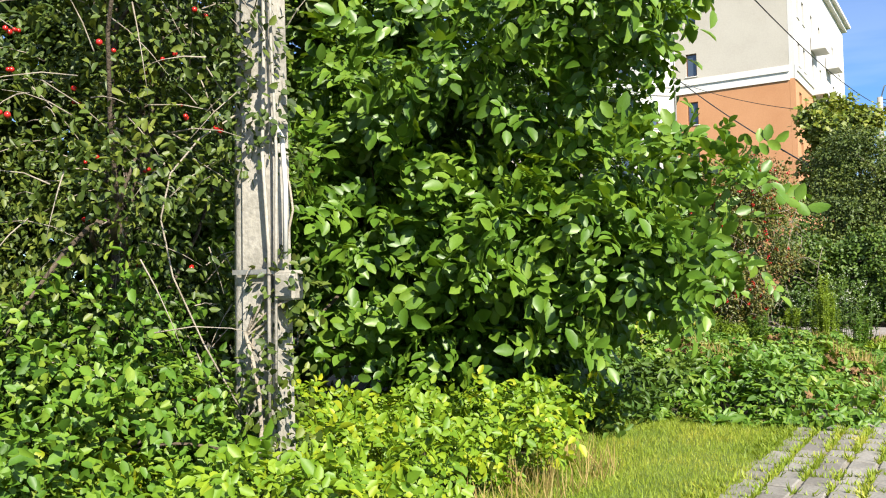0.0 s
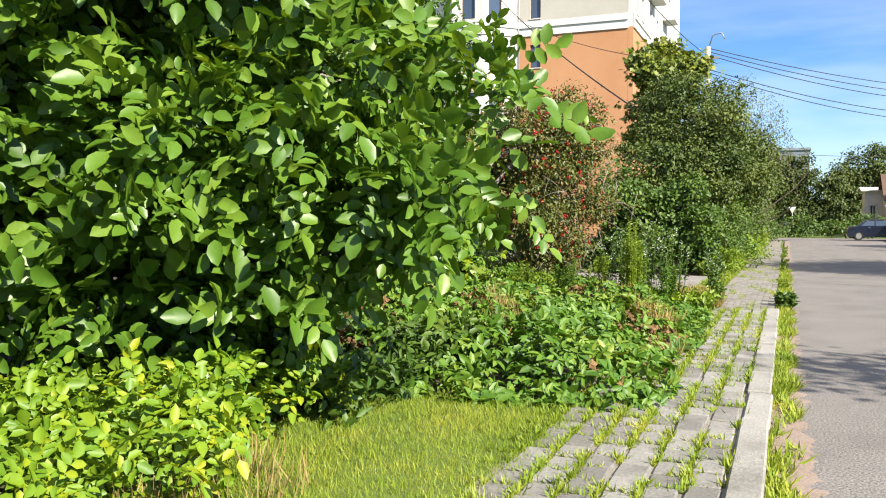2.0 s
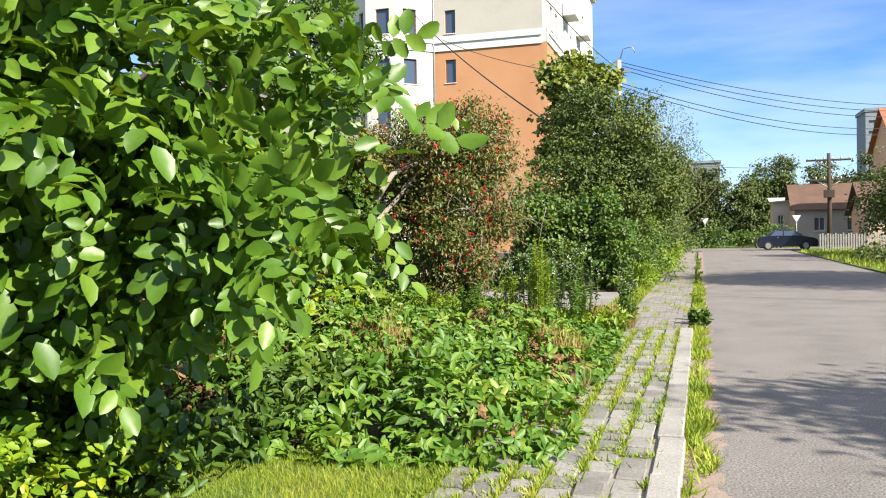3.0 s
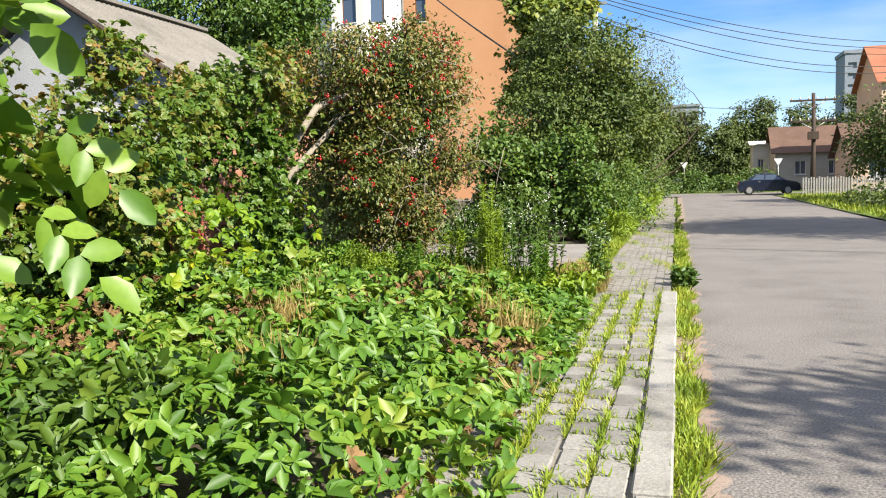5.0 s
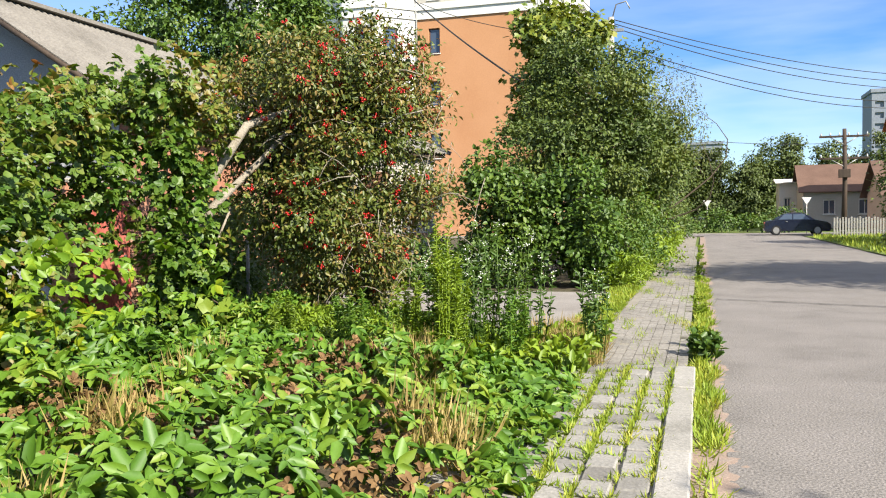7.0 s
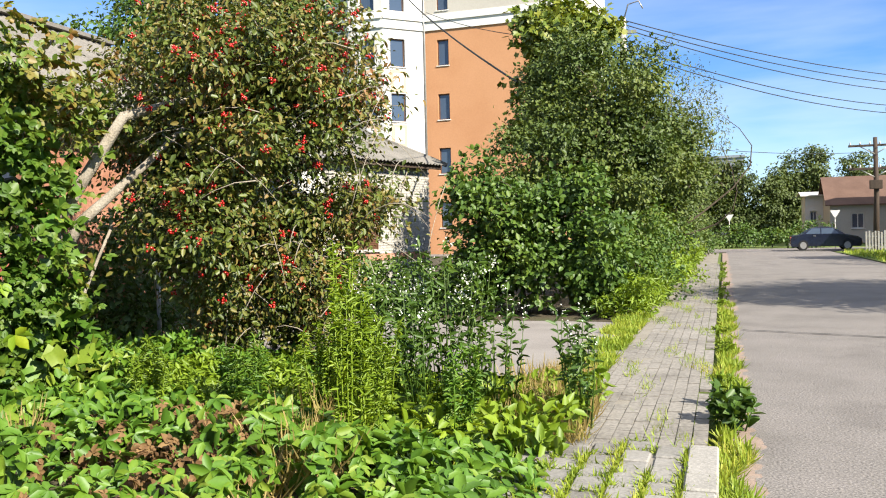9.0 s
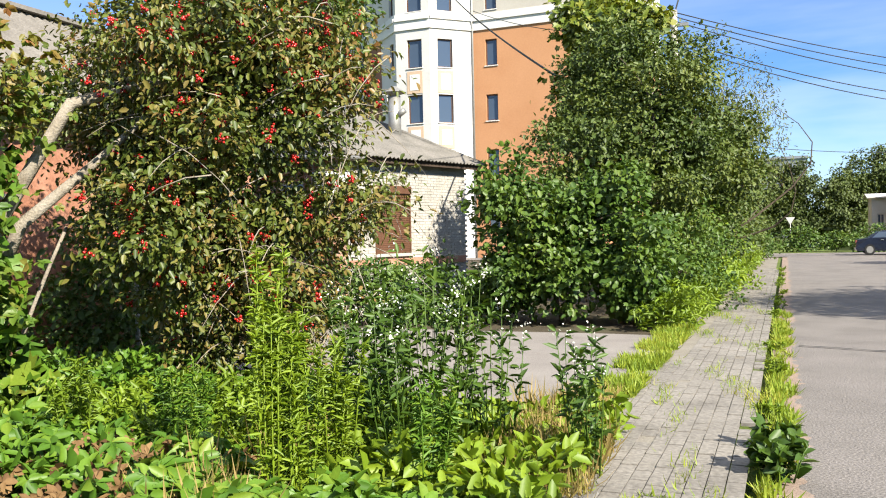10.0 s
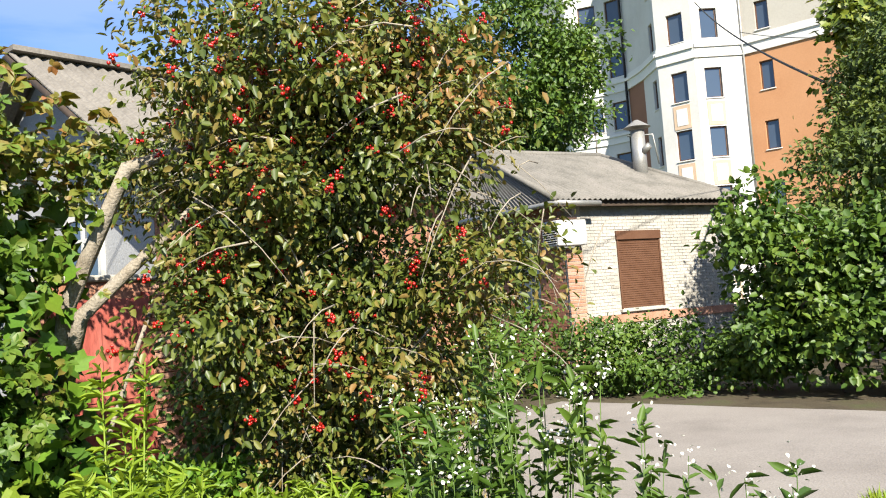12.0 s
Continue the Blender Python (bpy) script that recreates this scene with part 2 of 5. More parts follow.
def mesh_of(name, verts, faces, smooth=False):
    me = bpy.data.meshes.new(name)
    me.from_pydata([tuple(v) for v in verts], [], faces)
    if smooth:
        for p in me.polygons:
            p.use_smooth = True
    return me


def part(name, bm, material, parent=None, label="", smooth=False):
    """One mesh object under a thing or a part, in its parent's own space."""
    if isinstance(bm, bpy.types.Mesh):
        me = bm
    else:
        me = bpy.data.meshes.new(name)
        bm.to_mesh(me)
        bm.free()
        if smooth:
            for p in me.polygons:
                p.use_smooth = True
    if not me.materials:
        me.materials.append(material)
    ob = new(name, me)
    ob.parent = parent
    if label:
        ob["label"] = label
    return ob


def setting(name, bm, material, label, category):
    return tagged(part(name, bm, material), label, category, kind="structure")


def add_box(bm, x0, y0, z0, x1, y1, z1, bevel=0.0):
    b2 = bmesh.new()
    r = bmesh.ops.create_cube(b2, size=1)
    bmesh.ops.transform(b2, matrix=Matrix.Translation(((x0 + x1) / 2, (y0 + y1) / 2, (z0 + z1) / 2)) @ Matrix.Diagonal((x1 - x0, y1 - y0, z1 - z0, 1)), verts=b2.verts)
    if bevel:
        bmesh.ops.bevel(b2, geom=b2.edges[:], offset=bevel, segments=1, affect="EDGES")
    tmp = bpy.data.meshes.new("tmp")
    b2.to_mesh(tmp)
    b2.free()
    bm.from_mesh(tmp)
    bpy.data.meshes.remove(tmp)
    return bm


def box(x0, y0, z0, x1, y1, z1, bevel=0.0):
    return add_box(bmesh.new(), x0, y0, z0, x1, y1, z1, bevel)


def tube_arrays(points, radii, sides=8):
    pts = [Vector(p) for p in points]
    verts, faces = [], []
    for i, p in enumerate(pts):
        d = (pts[min(i + 1, len(pts) - 1)] - pts[max(i - 1, 0)]).normalized()
        a = d.cross(Vector((0.31, 0.9, 0.2))).normalized()
        b = d.cross(a)
        for k in range(sides):
            w = 2 * math.pi * k / sides
            verts.append(p + radii[i] * (math.cos(w) * a + math.sin(w) * b))
    for i in range(len(pts) - 1):
        for k in range(sides):
            faces.append((i * sides + k, i * sides + (k + 1) % sides, (i + 1) * sides + (k + 1) % sides, (i + 1) * sides + k))
    faces += [tuple(range(sides))[::-1], tuple(range((len(pts) - 1) * sides, len(pts) * sides))]
    return verts, faces


def tubes(name, runs, sides=7):
    """runs: (points, radii) each; all in one mesh."""
    V, F = [], []
    for pts, rad in runs:
        v, f = tube_arrays(pts, rad, sides)
        F += [tuple(i + len(V) for i in q) for q in f]
        V += v
    return mesh_of(name, V, F, True)


# ---- leaves ----
rng = np.random.default_rng(7)
LEAF = np.array([(0, 0, 0), (0.28, -0.42, 0.10), (0.68, -0.36, 0.06), (1.0, 0, -0.12), (0.68, 0.36, 0.06), (0.28, 0.42, 0.10)])
LEAF_F = np.array([(0, 1, 2, 3), (0, 3, 4, 5)])
LOBED = np.array([(0, 0, 0), (-0.1, -0.45, 0.05), (0.38, -0.30, 0.02), (0.62, -0.50, 0.06), (0.66, -0.16, 0), (1.0, 0, -0.1), (0.66, 0.16, 0), (0.62, 0.50, 0.06), (0.38, 0.30, 0.02), (-0.1, 0.45, 0.05)])
LOBED_F = np.array([(0, 1, 2, 3), (0, 3, 4, 5), (0, 5, 6, 7), (0, 7, 8, 9)])

OVAL = np.array([(0, 0, 0), (0.2, -0.37, 0.07), (0.52, -0.5, 0.10), (0.84, -0.3, 0.03), (1.0, 0, -0.10), (0.84, 0.3, 0.03), (0.52, 0.5, 0.10), (0.2, 0.37, 0.07), (0.52, 0, 0.0)])
OVAL_F = np.array([(0, 1, 2, 8), (8, 2, 3, 4), (8, 4, 5, 6), (0, 8, 6, 7)])


def unit(a):
    return a / np.maximum(np.linalg.norm(a, axis=1, keepdims=True), 1e-9)


def scatter_mesh(name, base, way, up, length, ratio=0.5, shape=LEAF, quads=LEAF_F):
    """One mesh of many leaves: base points, the way each points, its upper side and its length."""
    n = len(base)
    way = unit(way)
    side = unit(np.cross(up, way))
    nor = np.cross(way, side)
    L = length[:, None, None]
    v = (base[:, None, :] + way[:, None, :] * shape[None, :, :1] * L + side[:, None, :] * shape[None, :, 1:2] * L * ratio * 2 * 0.9 + nor[:, None, :] * shape[None, :, 2:3] * L)
    k = shape.shape[0]
    f = quads[None] + (np.arange(n) * k)[:, None, None]
    me = bpy.data.meshes.new(name)
    nv, nf = n * k, n * len(quads)
    me.vertices.add(nv)
    me.vertices.foreach_set("co", v.reshape(-1).astype(np.float32))
    me.loops.add(nf * 4)
    me.loops.foreach_set("vertex_index", f.reshape(-1).astype(np.int32))
    me.polygons.add(nf)
    me.polygons.foreach_set("loop_start", np.arange(0, nf * 4, 4, dtype=np.int32))
    me.polygons.foreach_set("use_smooth", np.ones(nf, dtype=bool))
    me.update(calc_edges=True)
    return me


def noise3(p, scale, seed=0):
    """Cheap smooth noise of about -1..1, from sums of sines."""
    r = np.random.default_rng(seed)
    s = np.zeros(len(p))
    for o in (1.0, 1.9, 3.7):
        for _ in range(3):
            k = r.normal(size=3)
            k /= np.linalg.norm(k)
            s += np.sin(p @ k * scale * o * 2 * math.pi + r.uniform(0, 6.28)) / o
    return s / 3.0


def cloud(blobs, n, shell=0.45, gaps=0.0, gap_scale=1.2, seed=0, floor=0.05, core=0.22):
    """n points in a union of ellipsoids, mostly near the surface, with uneven outlines and gaps; and each one's outward way."""
    r = np.random.default_rng(seed)
    vol = np.array([b[3] * b[4] * b[5] for b in blobs]) ** 0.67
    P, O = [], []
    have = 0
    while have < n:
        m = n * 2
        which = r.choice(len(blobs), m, p=vol / vol.sum())
        B = np.array(blobs)[which]
        d = unit(r.normal(size=(m, 3)))
        rad = 1 - shell * r.random(m) ** 1.6
        inside = r.random(m) < core
        rad = np.where(inside, 0.1 + 0.45 * r.random(m) ** 0.6, rad)
        bump = 1 + 0.20 * noise3(d * 1.0 + which[:, None] * 3.1, 0.9, seed) + 0.14 * noise3(d + which[:, None], 2.4, seed + 1)
        p = B[:, :3] + d * B[:, 3:6] * (rad * bump)[:, None]
        ok = p[:, 2] > floor
        if gaps:
            ok &= inside | (noise3(p, 1 / gap_scale, seed + 5) + 0.22 * r.normal(size=m) > gaps - 1.0)
        # buried points are thinned
        deep = np.zeros(m, int)
        for b in blobs:
            deep += (((p - np.array(b[:3])) / np.array(b[3:6])) ** 2).sum(1) < 0.45
        ok &= (deep == 0) | inside | (r.random(m) < 0.25)
        P.append(p[ok])
        O.append(d[ok])
        have += ok.sum()
    return np.concatenate(P)[:n], np.concatenate(O)[:n]


def simple_leaves(name, p, o, size, ratio=0.5, droop=0.3, up=0.7, spread=0.8, shape=LEAF, quads=LEAF_F, seed=0):
    r = np.random.default_rng(seed + 11)
    n = len(p)
    way = o * 0.8 + r.normal(size=(n, 3)) * spread
    way[:, 2] -= droop
    face = o * 0.6 + np.array([0.25, -0.15, up]) + r.normal(size=(n, 3)) * 0.45
    return scatter_mesh(name, p, way, face, size * (0.6 + 0.8 * r.random(n)), ratio, shape, quads)


def compound_leaves(name, p, o, size, leaflets=7, palmate=False, ratio=0.46, droop=0.35, up=0.8, seed=0, stalk=2.2, shape=LEAF, quads=LEAF_F):
    """Pinnate leaves (walnut, rowan) or leaves with five fingers (creeper). p: where the stalks begin."""
    r = np.random.default_rng(seed + 12)
    n = len(p)
    ax = o * 0.9 + r.normal(size=(n, 3)) * 0.6
    ax[:, 2] -= droop * (0.3 if palmate else 1.0)
    ax = unit(ax)
    face = unit(o * 0.5 + np.array([0.3, -0.15, up]) + r.normal(size=(n, 3)) * 0.4)
    side = unit(np.cross(face, ax))
    face = np.cross(ax, side)
    s = size * (0.65 + 0.7 * r.random(n))
    base, way, nor, ln = [], [], [], []
    for k in range(leaflets):
        if palmate:
            a = radians(-105 + 210 * k / (leaflets - 1))
            b, w = p, ax * math.cos(a) + side * math.sin(a)
            l = s * (1.0 - 0.28 * abs(k - (leaflets - 1) / 2) / ((leaflets - 1) / 2))
        else:
            pair, right = divmod(k, 2)
            last = k == leaflets - 1
            tt = stalk * (0.35 + 0.65 * pair / max(1, (leaflets - 1) // 2))
            b = p + ax * (s * tt)[:, None] - np.array([0, 0, 1]) * (0.10 * s * tt * tt)[:, None]
            a = 0.0 if last else (1 if right else -1) * radians(62)
            w = ax * math.cos(a) + side * math.sin(a)
            l = s * (1.15 if last else 0.8 + 0.1 * pair)
        w = unit(w + r.normal(size=(n, 3)) * 0.16 - face * 0.18)
        base.append(b), way.append(w), nor.append(face + r.normal(size=(n, 3)) * 0.22), ln.append(l)
    return scatter_mesh(name, np.concatenate(base), np.concatenate(way), np.concatenate(nor), np.concatenate(ln), ratio, shape, quads)


BLADE = np.array([(0, -0.5, 0), (0, 0.5, 0), (0.55, 0.35, 0.05), (0.55, -0.35, 0.05), (1.0, 0.02, -0.06), (1.0, -0.02, -0.06)])
BLADE_F = np.array([(0, 1, 2, 3), (3, 2, 4, 5)])


def blades(name, xy, z, height, width=0.05, lean=0.35, seed=0):
    """Upright grass blades at given spots."""
    r = np.random.default_rng(seed + 13)
    n = len(xy)
    base = np.column_stack([xy, z])
    a = r.uniform(0, 6.283, n)
    way = np.column_stack([np.cos(a) * lean * r.random(n) * 2, np.sin(a) * lean * r.random(n) * 2, np.ones(n)])
    up = np.column_stack([np.cos(a), np.sin(a), np.full(n, 0.1)])
    return scatter_mesh(name, base, way, up, height * (0.5 + r.random(n)), width, BLADE, BLADE_F)


def branches(root, tips, r0, r1, seed=0, bend=0.15):
    """Runs from a root to each tip, bent and tapered."""
    r = np.random.default_rng(seed + 21)
    runs = []
    for t in tips:
        a, b = np.array(root, float), np.array(t, float)
        pts, rad = [], []
        off = r.normal(size=3) * bend * np.linalg.norm(b - a)
        for k in range(7):
            u = k / 6
            q = a + (b - a) * u + off * math.sin(math.pi * u) + np.array([0, 0, 0.25 * np.linalg.norm(b - a) * u * (1 - u)])
            pts.append(q)
            rad.append(r0 * (1 - u) + r1 * u)
        runs.append((pts, rad))
    return runs


def lobed(blobs, count, radius, seed):
    """Smaller leaf masses over the outside of a crown, round a shrunken heart."""
    r = np.random.default_rng(seed + 61)
    out = [tuple(b[:3]) + tuple(0.72 * v for v in b[3:]) for b in blobs]
    area = np.array([b[3] * b[5] for b in blobs])
    for k in r.choice(len(blobs), count, p=area / area.sum()):
        b = np.array(blobs[k])
        d = unit(r.normal(size=(1, 3)))[0]
        c = b[:3] + d * b[3:] * r.uniform(0.72, 0.98)
        q = radius * r.uniform(0.65, 1.35)
        out.append((*c, q * r.uniform(0.9, 1.25), q * r.uniform(0.9, 1.25), q * r.uniform(0.6, 0.85)))
    return out


def tree(name, label, category, root, blobs, n, size, material, trunk_r=0.12, bark=BARK, kind="simple", tips=10, gaps=0.5, seed=0, leaf_args=None, shell=0.45, group="", leaflets=7, floor=0.05, gap_scale=1.2, clump=0, clump_r=0.2, lobes=None):
    """A tree or shrub: tapered trunk with limbs, and a crown of many leaves."""
    la = leaf_args or {}
    t = thing(name, label, category, root, group=group)
    rt = np.array(root, float)
    bl = [tuple(np.array(b[:3]) - rt) + tuple(b[3:]) for b in blobs]
    if lobes:
        bl = lobed(bl, *lobes, seed)
    r = np.random.default_rng(seed + 3)
    if clump:
        pc, oc = cloud(bl, n // clump, shell, gaps, gap_scale, seed, floor - root[2])
        jit = r.normal(size=(len(pc) * clump, 3)) * np.array([1, 1, 0.7])
        p = np.repeat(pc, clump, 0) + jit * clump_r * np.repeat(r.uniform(0.6, 1.3, len(pc)), clump)[:, None]
        o = unit(np.repeat(oc, clump, 0) + 0.45 * jit)
        low = p[:, 2] > floor - root[2]
        p, o = p[low], o[low]
    else:
        p, o = cloud(bl, n, shell, gaps, gap_scale, seed, floor - root[2])
    top = max(bl, key=lambda b: b[2])
    fork = np.array([top[0] * 0.3, top[1] * 0.3, max(0.3, 0.45 * top[2])])
    ends = [] if tips == 0 else [p[i] * 0.94 for i in r.choice(len(p), tips)]
    runs = branches((0, 0, -0.05), [fork], trunk_r, trunk_r * 0.7, seed, 0.06)
    part("trunk", tubes("trunk", runs, 9), bark, t)
    for e in range(0, len(ends), 4):
        runs = branches(fork * 0.98, ends[e:e + 2], trunk_r * 0.55, 0.008, seed + e) + branches(fork * 0.6, ends[e + 2:e + 4], trunk_r * 0.4, 0.006, seed + e + 50)
        part("limb", tubes("limb", runs, 5), bark, t)
    if kind == "simple":
        me = simple_leaves("crown", p, o, size, seed=seed, **la)
    elif kind == "lobed":
        me = simple_leaves("crown", p, o, size, seed=seed, shape=LOBED, quads=LOBED_F, **la)
    else:
        me = compound_leaves("crown", p, o, size, leaflets, kind == "palmate", seed=seed, **la)
    part("crown", me, material, t)
    return t


def twigs(parent, blobs, count, length, radius, material, seed=0, droop=0.5):
    """Fine bare twigs that show among the leaves."""
    r = np.random.default_rng(seed + 41)
    p, o = cloud(blobs, count, 0.25, seed=seed + 42, floor=-9)
    runs = []
    for a, d in zip(p, o):
        w = unit((d * 0.6 + r.normal(size=3) * 0.7)[None])[0]
        L = length * r.uniform(0.5, 1.3)
        pts = [a - w * L * 0.5 + w * L * u + np.array([0, 0, -droop * L * u * u]) for u in (0, 0.35, 0.7, 1.0)]
        runs.append((pts, [radius, radius * 0.8, radius * 0.6, radius * 0.3]))
    tw = part("twig", tubes("twig", runs, 4), material, parent)
    tw["kind"] = "stuff"


def berries(parent, spots, radius, per, material, name="berry", seed=0):
    """Small round fruits in hanging bunches: each bunch a part."""
    r = np.random.default_rng(seed + 31)
    made = []
    for v in range(3):
        bm = bmesh.new()
        for _ in range(per):
            q = r.normal(size=3) * radius * 1.7
            bmesh.ops.create_icosphere(bm, subdivisions=1, radius=radius * r.uniform(0.8, 1.15), matrix=Matrix.Translation(q))
        me = bpy.data.meshes.new(name)
        bm.to_mesh(me)
        bm.free()
        for pl in me.polygons:
            pl.use_smooth = True
        made.append(me)
    for i, s in enumerate(spots):
        ob = part(name, made[i % 3], material, parent)
        ob.location = s
        ob.rotation_euler = (0, 0, i * 1.7)


# ---- the ground ----
def sheet(name, material, label, category, x0, y0, x1, y1, z, nx=2, ny=2, rough=0.0):
    xs, ys = np.linspace(x0, x1, nx), np.linspace(y0, y1, ny)
    V = [(x, y, z + rough * noise.noise((x * 0.8, y * 0.8, 0))) for y in ys for x in xs]
    F = [(j * nx + i, j * nx + i + 1, (j + 1) * nx + i + 1, (j + 1) * nx + i) for j in range(ny - 1) for i in range(nx - 1)]
    return setting(name, mesh_of(name, V, F, True), material, label, category)


sheet("ground", TURF, "wide flat ground of grass and soil", "ground", -900, -900, 900, 900, -0.06, 24, 24)
sheet("road", ASPHALT, "grey worn asphalt street surface", "road", 0.06, -40, 5.9, 66, 0.0, 8, 60, 0.003)
sheet("road_crossing", ASPHALT, "grey asphalt of the crossing street", "road", -60, 66, 60, 74, -0.004, 40, 4, 0.01)
V, F = [], []
for j in range(1500):
    for i in range(9):
        x, y = -0.17 + i * 0.085, -6 + j * 0.047
        V.append((x, y, 0.004 - 0.09 * max(0, x - 0.05) + 0.009 * noise.noise((x * 5, y * 1.3, 3)) + 0.011 * noise.noise((x * 16, y * 9, 7))))
        if i and j:
            a = j * 9 + i
            F.append((a - 10, a - 9, a, a - 1))
setting("road_verge", mesh_of("road_verge", V, F, True), DUST, "reddish brick dust and soil along the kerb", "verge")
sheet("soil_bank", SOIL, "dark soil under the weeds", "soil", -30, -40, -0.37, 64, 0.035, 30, 90, 0.03)
sheet("driveway", DRIVE, "pale worn asphalt driveway", "driveway", -7.0, 20.2, -1.5, 25.4, 0.085, 20, 20, 0.012)
sheet("verge_right", TURF, "grass strip along the far road edge", "verge", 5.9, -40, 40, 64, 0.04, 20, 60, 0.03)
sheet("pavement_bed", SAND, "sandy soil in the pavement joints", "pavement", -1.70, -4, -0.355, 62, 0.066, 12, 240, 0.012)
sheet("lawn", TURF, "short trodden lawn strip", "lawn", -3.5, 2.5, -1.68, 9.8, 0.066, 12, 40, 0.012)


# thin uneven dark line laid just above the asphalt
V, F = [], []
sr = random.Random(2)
for k in range(41):
    x, y = 0.15 + k * 0.14, 25.2 - 0.045 * k + sr.uniform(-0.03, 0.03)
    w = sr.uniform(0.012, 0.03)
    V += [(x, y - w, 0.016), (x, y + w, 0.016)]
    if k:
        F.append((2 * k - 2, 2 * k, 2 * k + 1, 2 * k - 1))
setting("road_dark_line", mesh_of("road_dark_line", V, F), RUBBER, "thin dark line across the asphalt", "road")
slab = tagged(part("kerb_slab", box(-7.3, 19.9, 0.02, -6.6, 22.6, 0.17, 0.02), CONCRETE), "pale concrete edge slab beside the driveway", "slab", kind="structure")


# ---- walls with openings ----
def panel(width, z0, z1, holes, thick=0.3, x0=0.0):
    """A wall from x0 to width along x that faces -y, with its openings cut through. holes: (x0, x1, z0, z1)."""
    xs = sorted({x0, width, *[h[0] for h in holes], *[h[1] for h in holes]})
    zs = sorted({z0, z1, *[h[2] for h in holes], *[h[3] for h in holes]})
    solid = {}
    for i in range(len(xs) - 1):
        for j in range(len(zs) - 1):
            cx, cz = (xs[i] + xs[i + 1]) / 2, (zs[j] + zs[j + 1]) / 2
            solid[i, j] = not any(h[0] < cx < h[1] and h[2] < cz < h[3] for h in holes)
    V, F = [], []

    def quad(*p):
        F.append(tuple(range(len(V), len(V) + 4)))
        V.extend(p)

    for (i, j), s in solid.items():
        if not s:
            continue
        a, b, c, d = xs[i], xs[i + 1], zs[j], zs[j + 1]
        quad((a, 0, c), (b, 0, c), (b, 0, d), (a, 0, d))
        quad((b, thick, c), (a, thick, c), (a, thick, d), (b, thick, d))
        if not solid.get((i - 1, j)):
            quad((a, thick, c), (a, 0, c), (a, 0, d), (a, thick, d))
        if not solid.get((i + 1, j)):
            quad((b, 0, c), (b, thick, c), (b, thick, d), (b, 0, d))
        if not solid.get((i, j - 1)):
            quad((a, thick, c), (b, thick, c), (b, 0, c), (a, 0, c))
        if not solid.get((i, j + 1)):
            quad((a, 0, d), (b, 0, d), (b, thick, d), (a, thick, d))
    return mesh_of("wall", V, F)


def window(parent, x0, x1, z0, z1, frame_mat, at=None, bars=1, depth=0.16, fw=0.07, sill=BAND, cross=False):
    """A window in an opening of a wall that faces -y of its parent's space."""
    w = new("window")
    w.parent = parent
    w.matrix_basis = (at or Matrix()) @ Matrix.Translation((x0, depth, z0))
    W, H = x1 - x0, z1 - z0
    bm = bmesh.new()
    add_box(bm, 0, -0.02, 0, fw, 0.05, H), add_box(bm, W - fw, -0.02, 0, W, 0.05, H)
    add_box(bm, fw, -0.02, 0, W - fw, 0.05, fw), add_box(bm, fw, -0.02, H - fw, W - fw, 0.05, H)
    for k in range(bars):
        c = W * (k + 1) / (bars + 1)
        add_box(bm, c - fw * 0.35, -0.012, fw, c + fw * 0.35, 0.04, H - fw)
    if cross:
        add_box(bm, fw, -0.010, H * 0.68, W - fw, 0.038, H * 0.68 + fw * 0.7)
    part("frame", bm, frame_mat, w)
    part("pane", box(fw * 0.6, 0.015, fw * 0.6, W - fw * 0.6, 0.03, H - fw * 0.6), GLASS, w)
    part("sill", box(-0.06, -depth - 0.07, -0.06, W + 0.06, 0.0, -0.004, 0.01), sill, w)
    return w


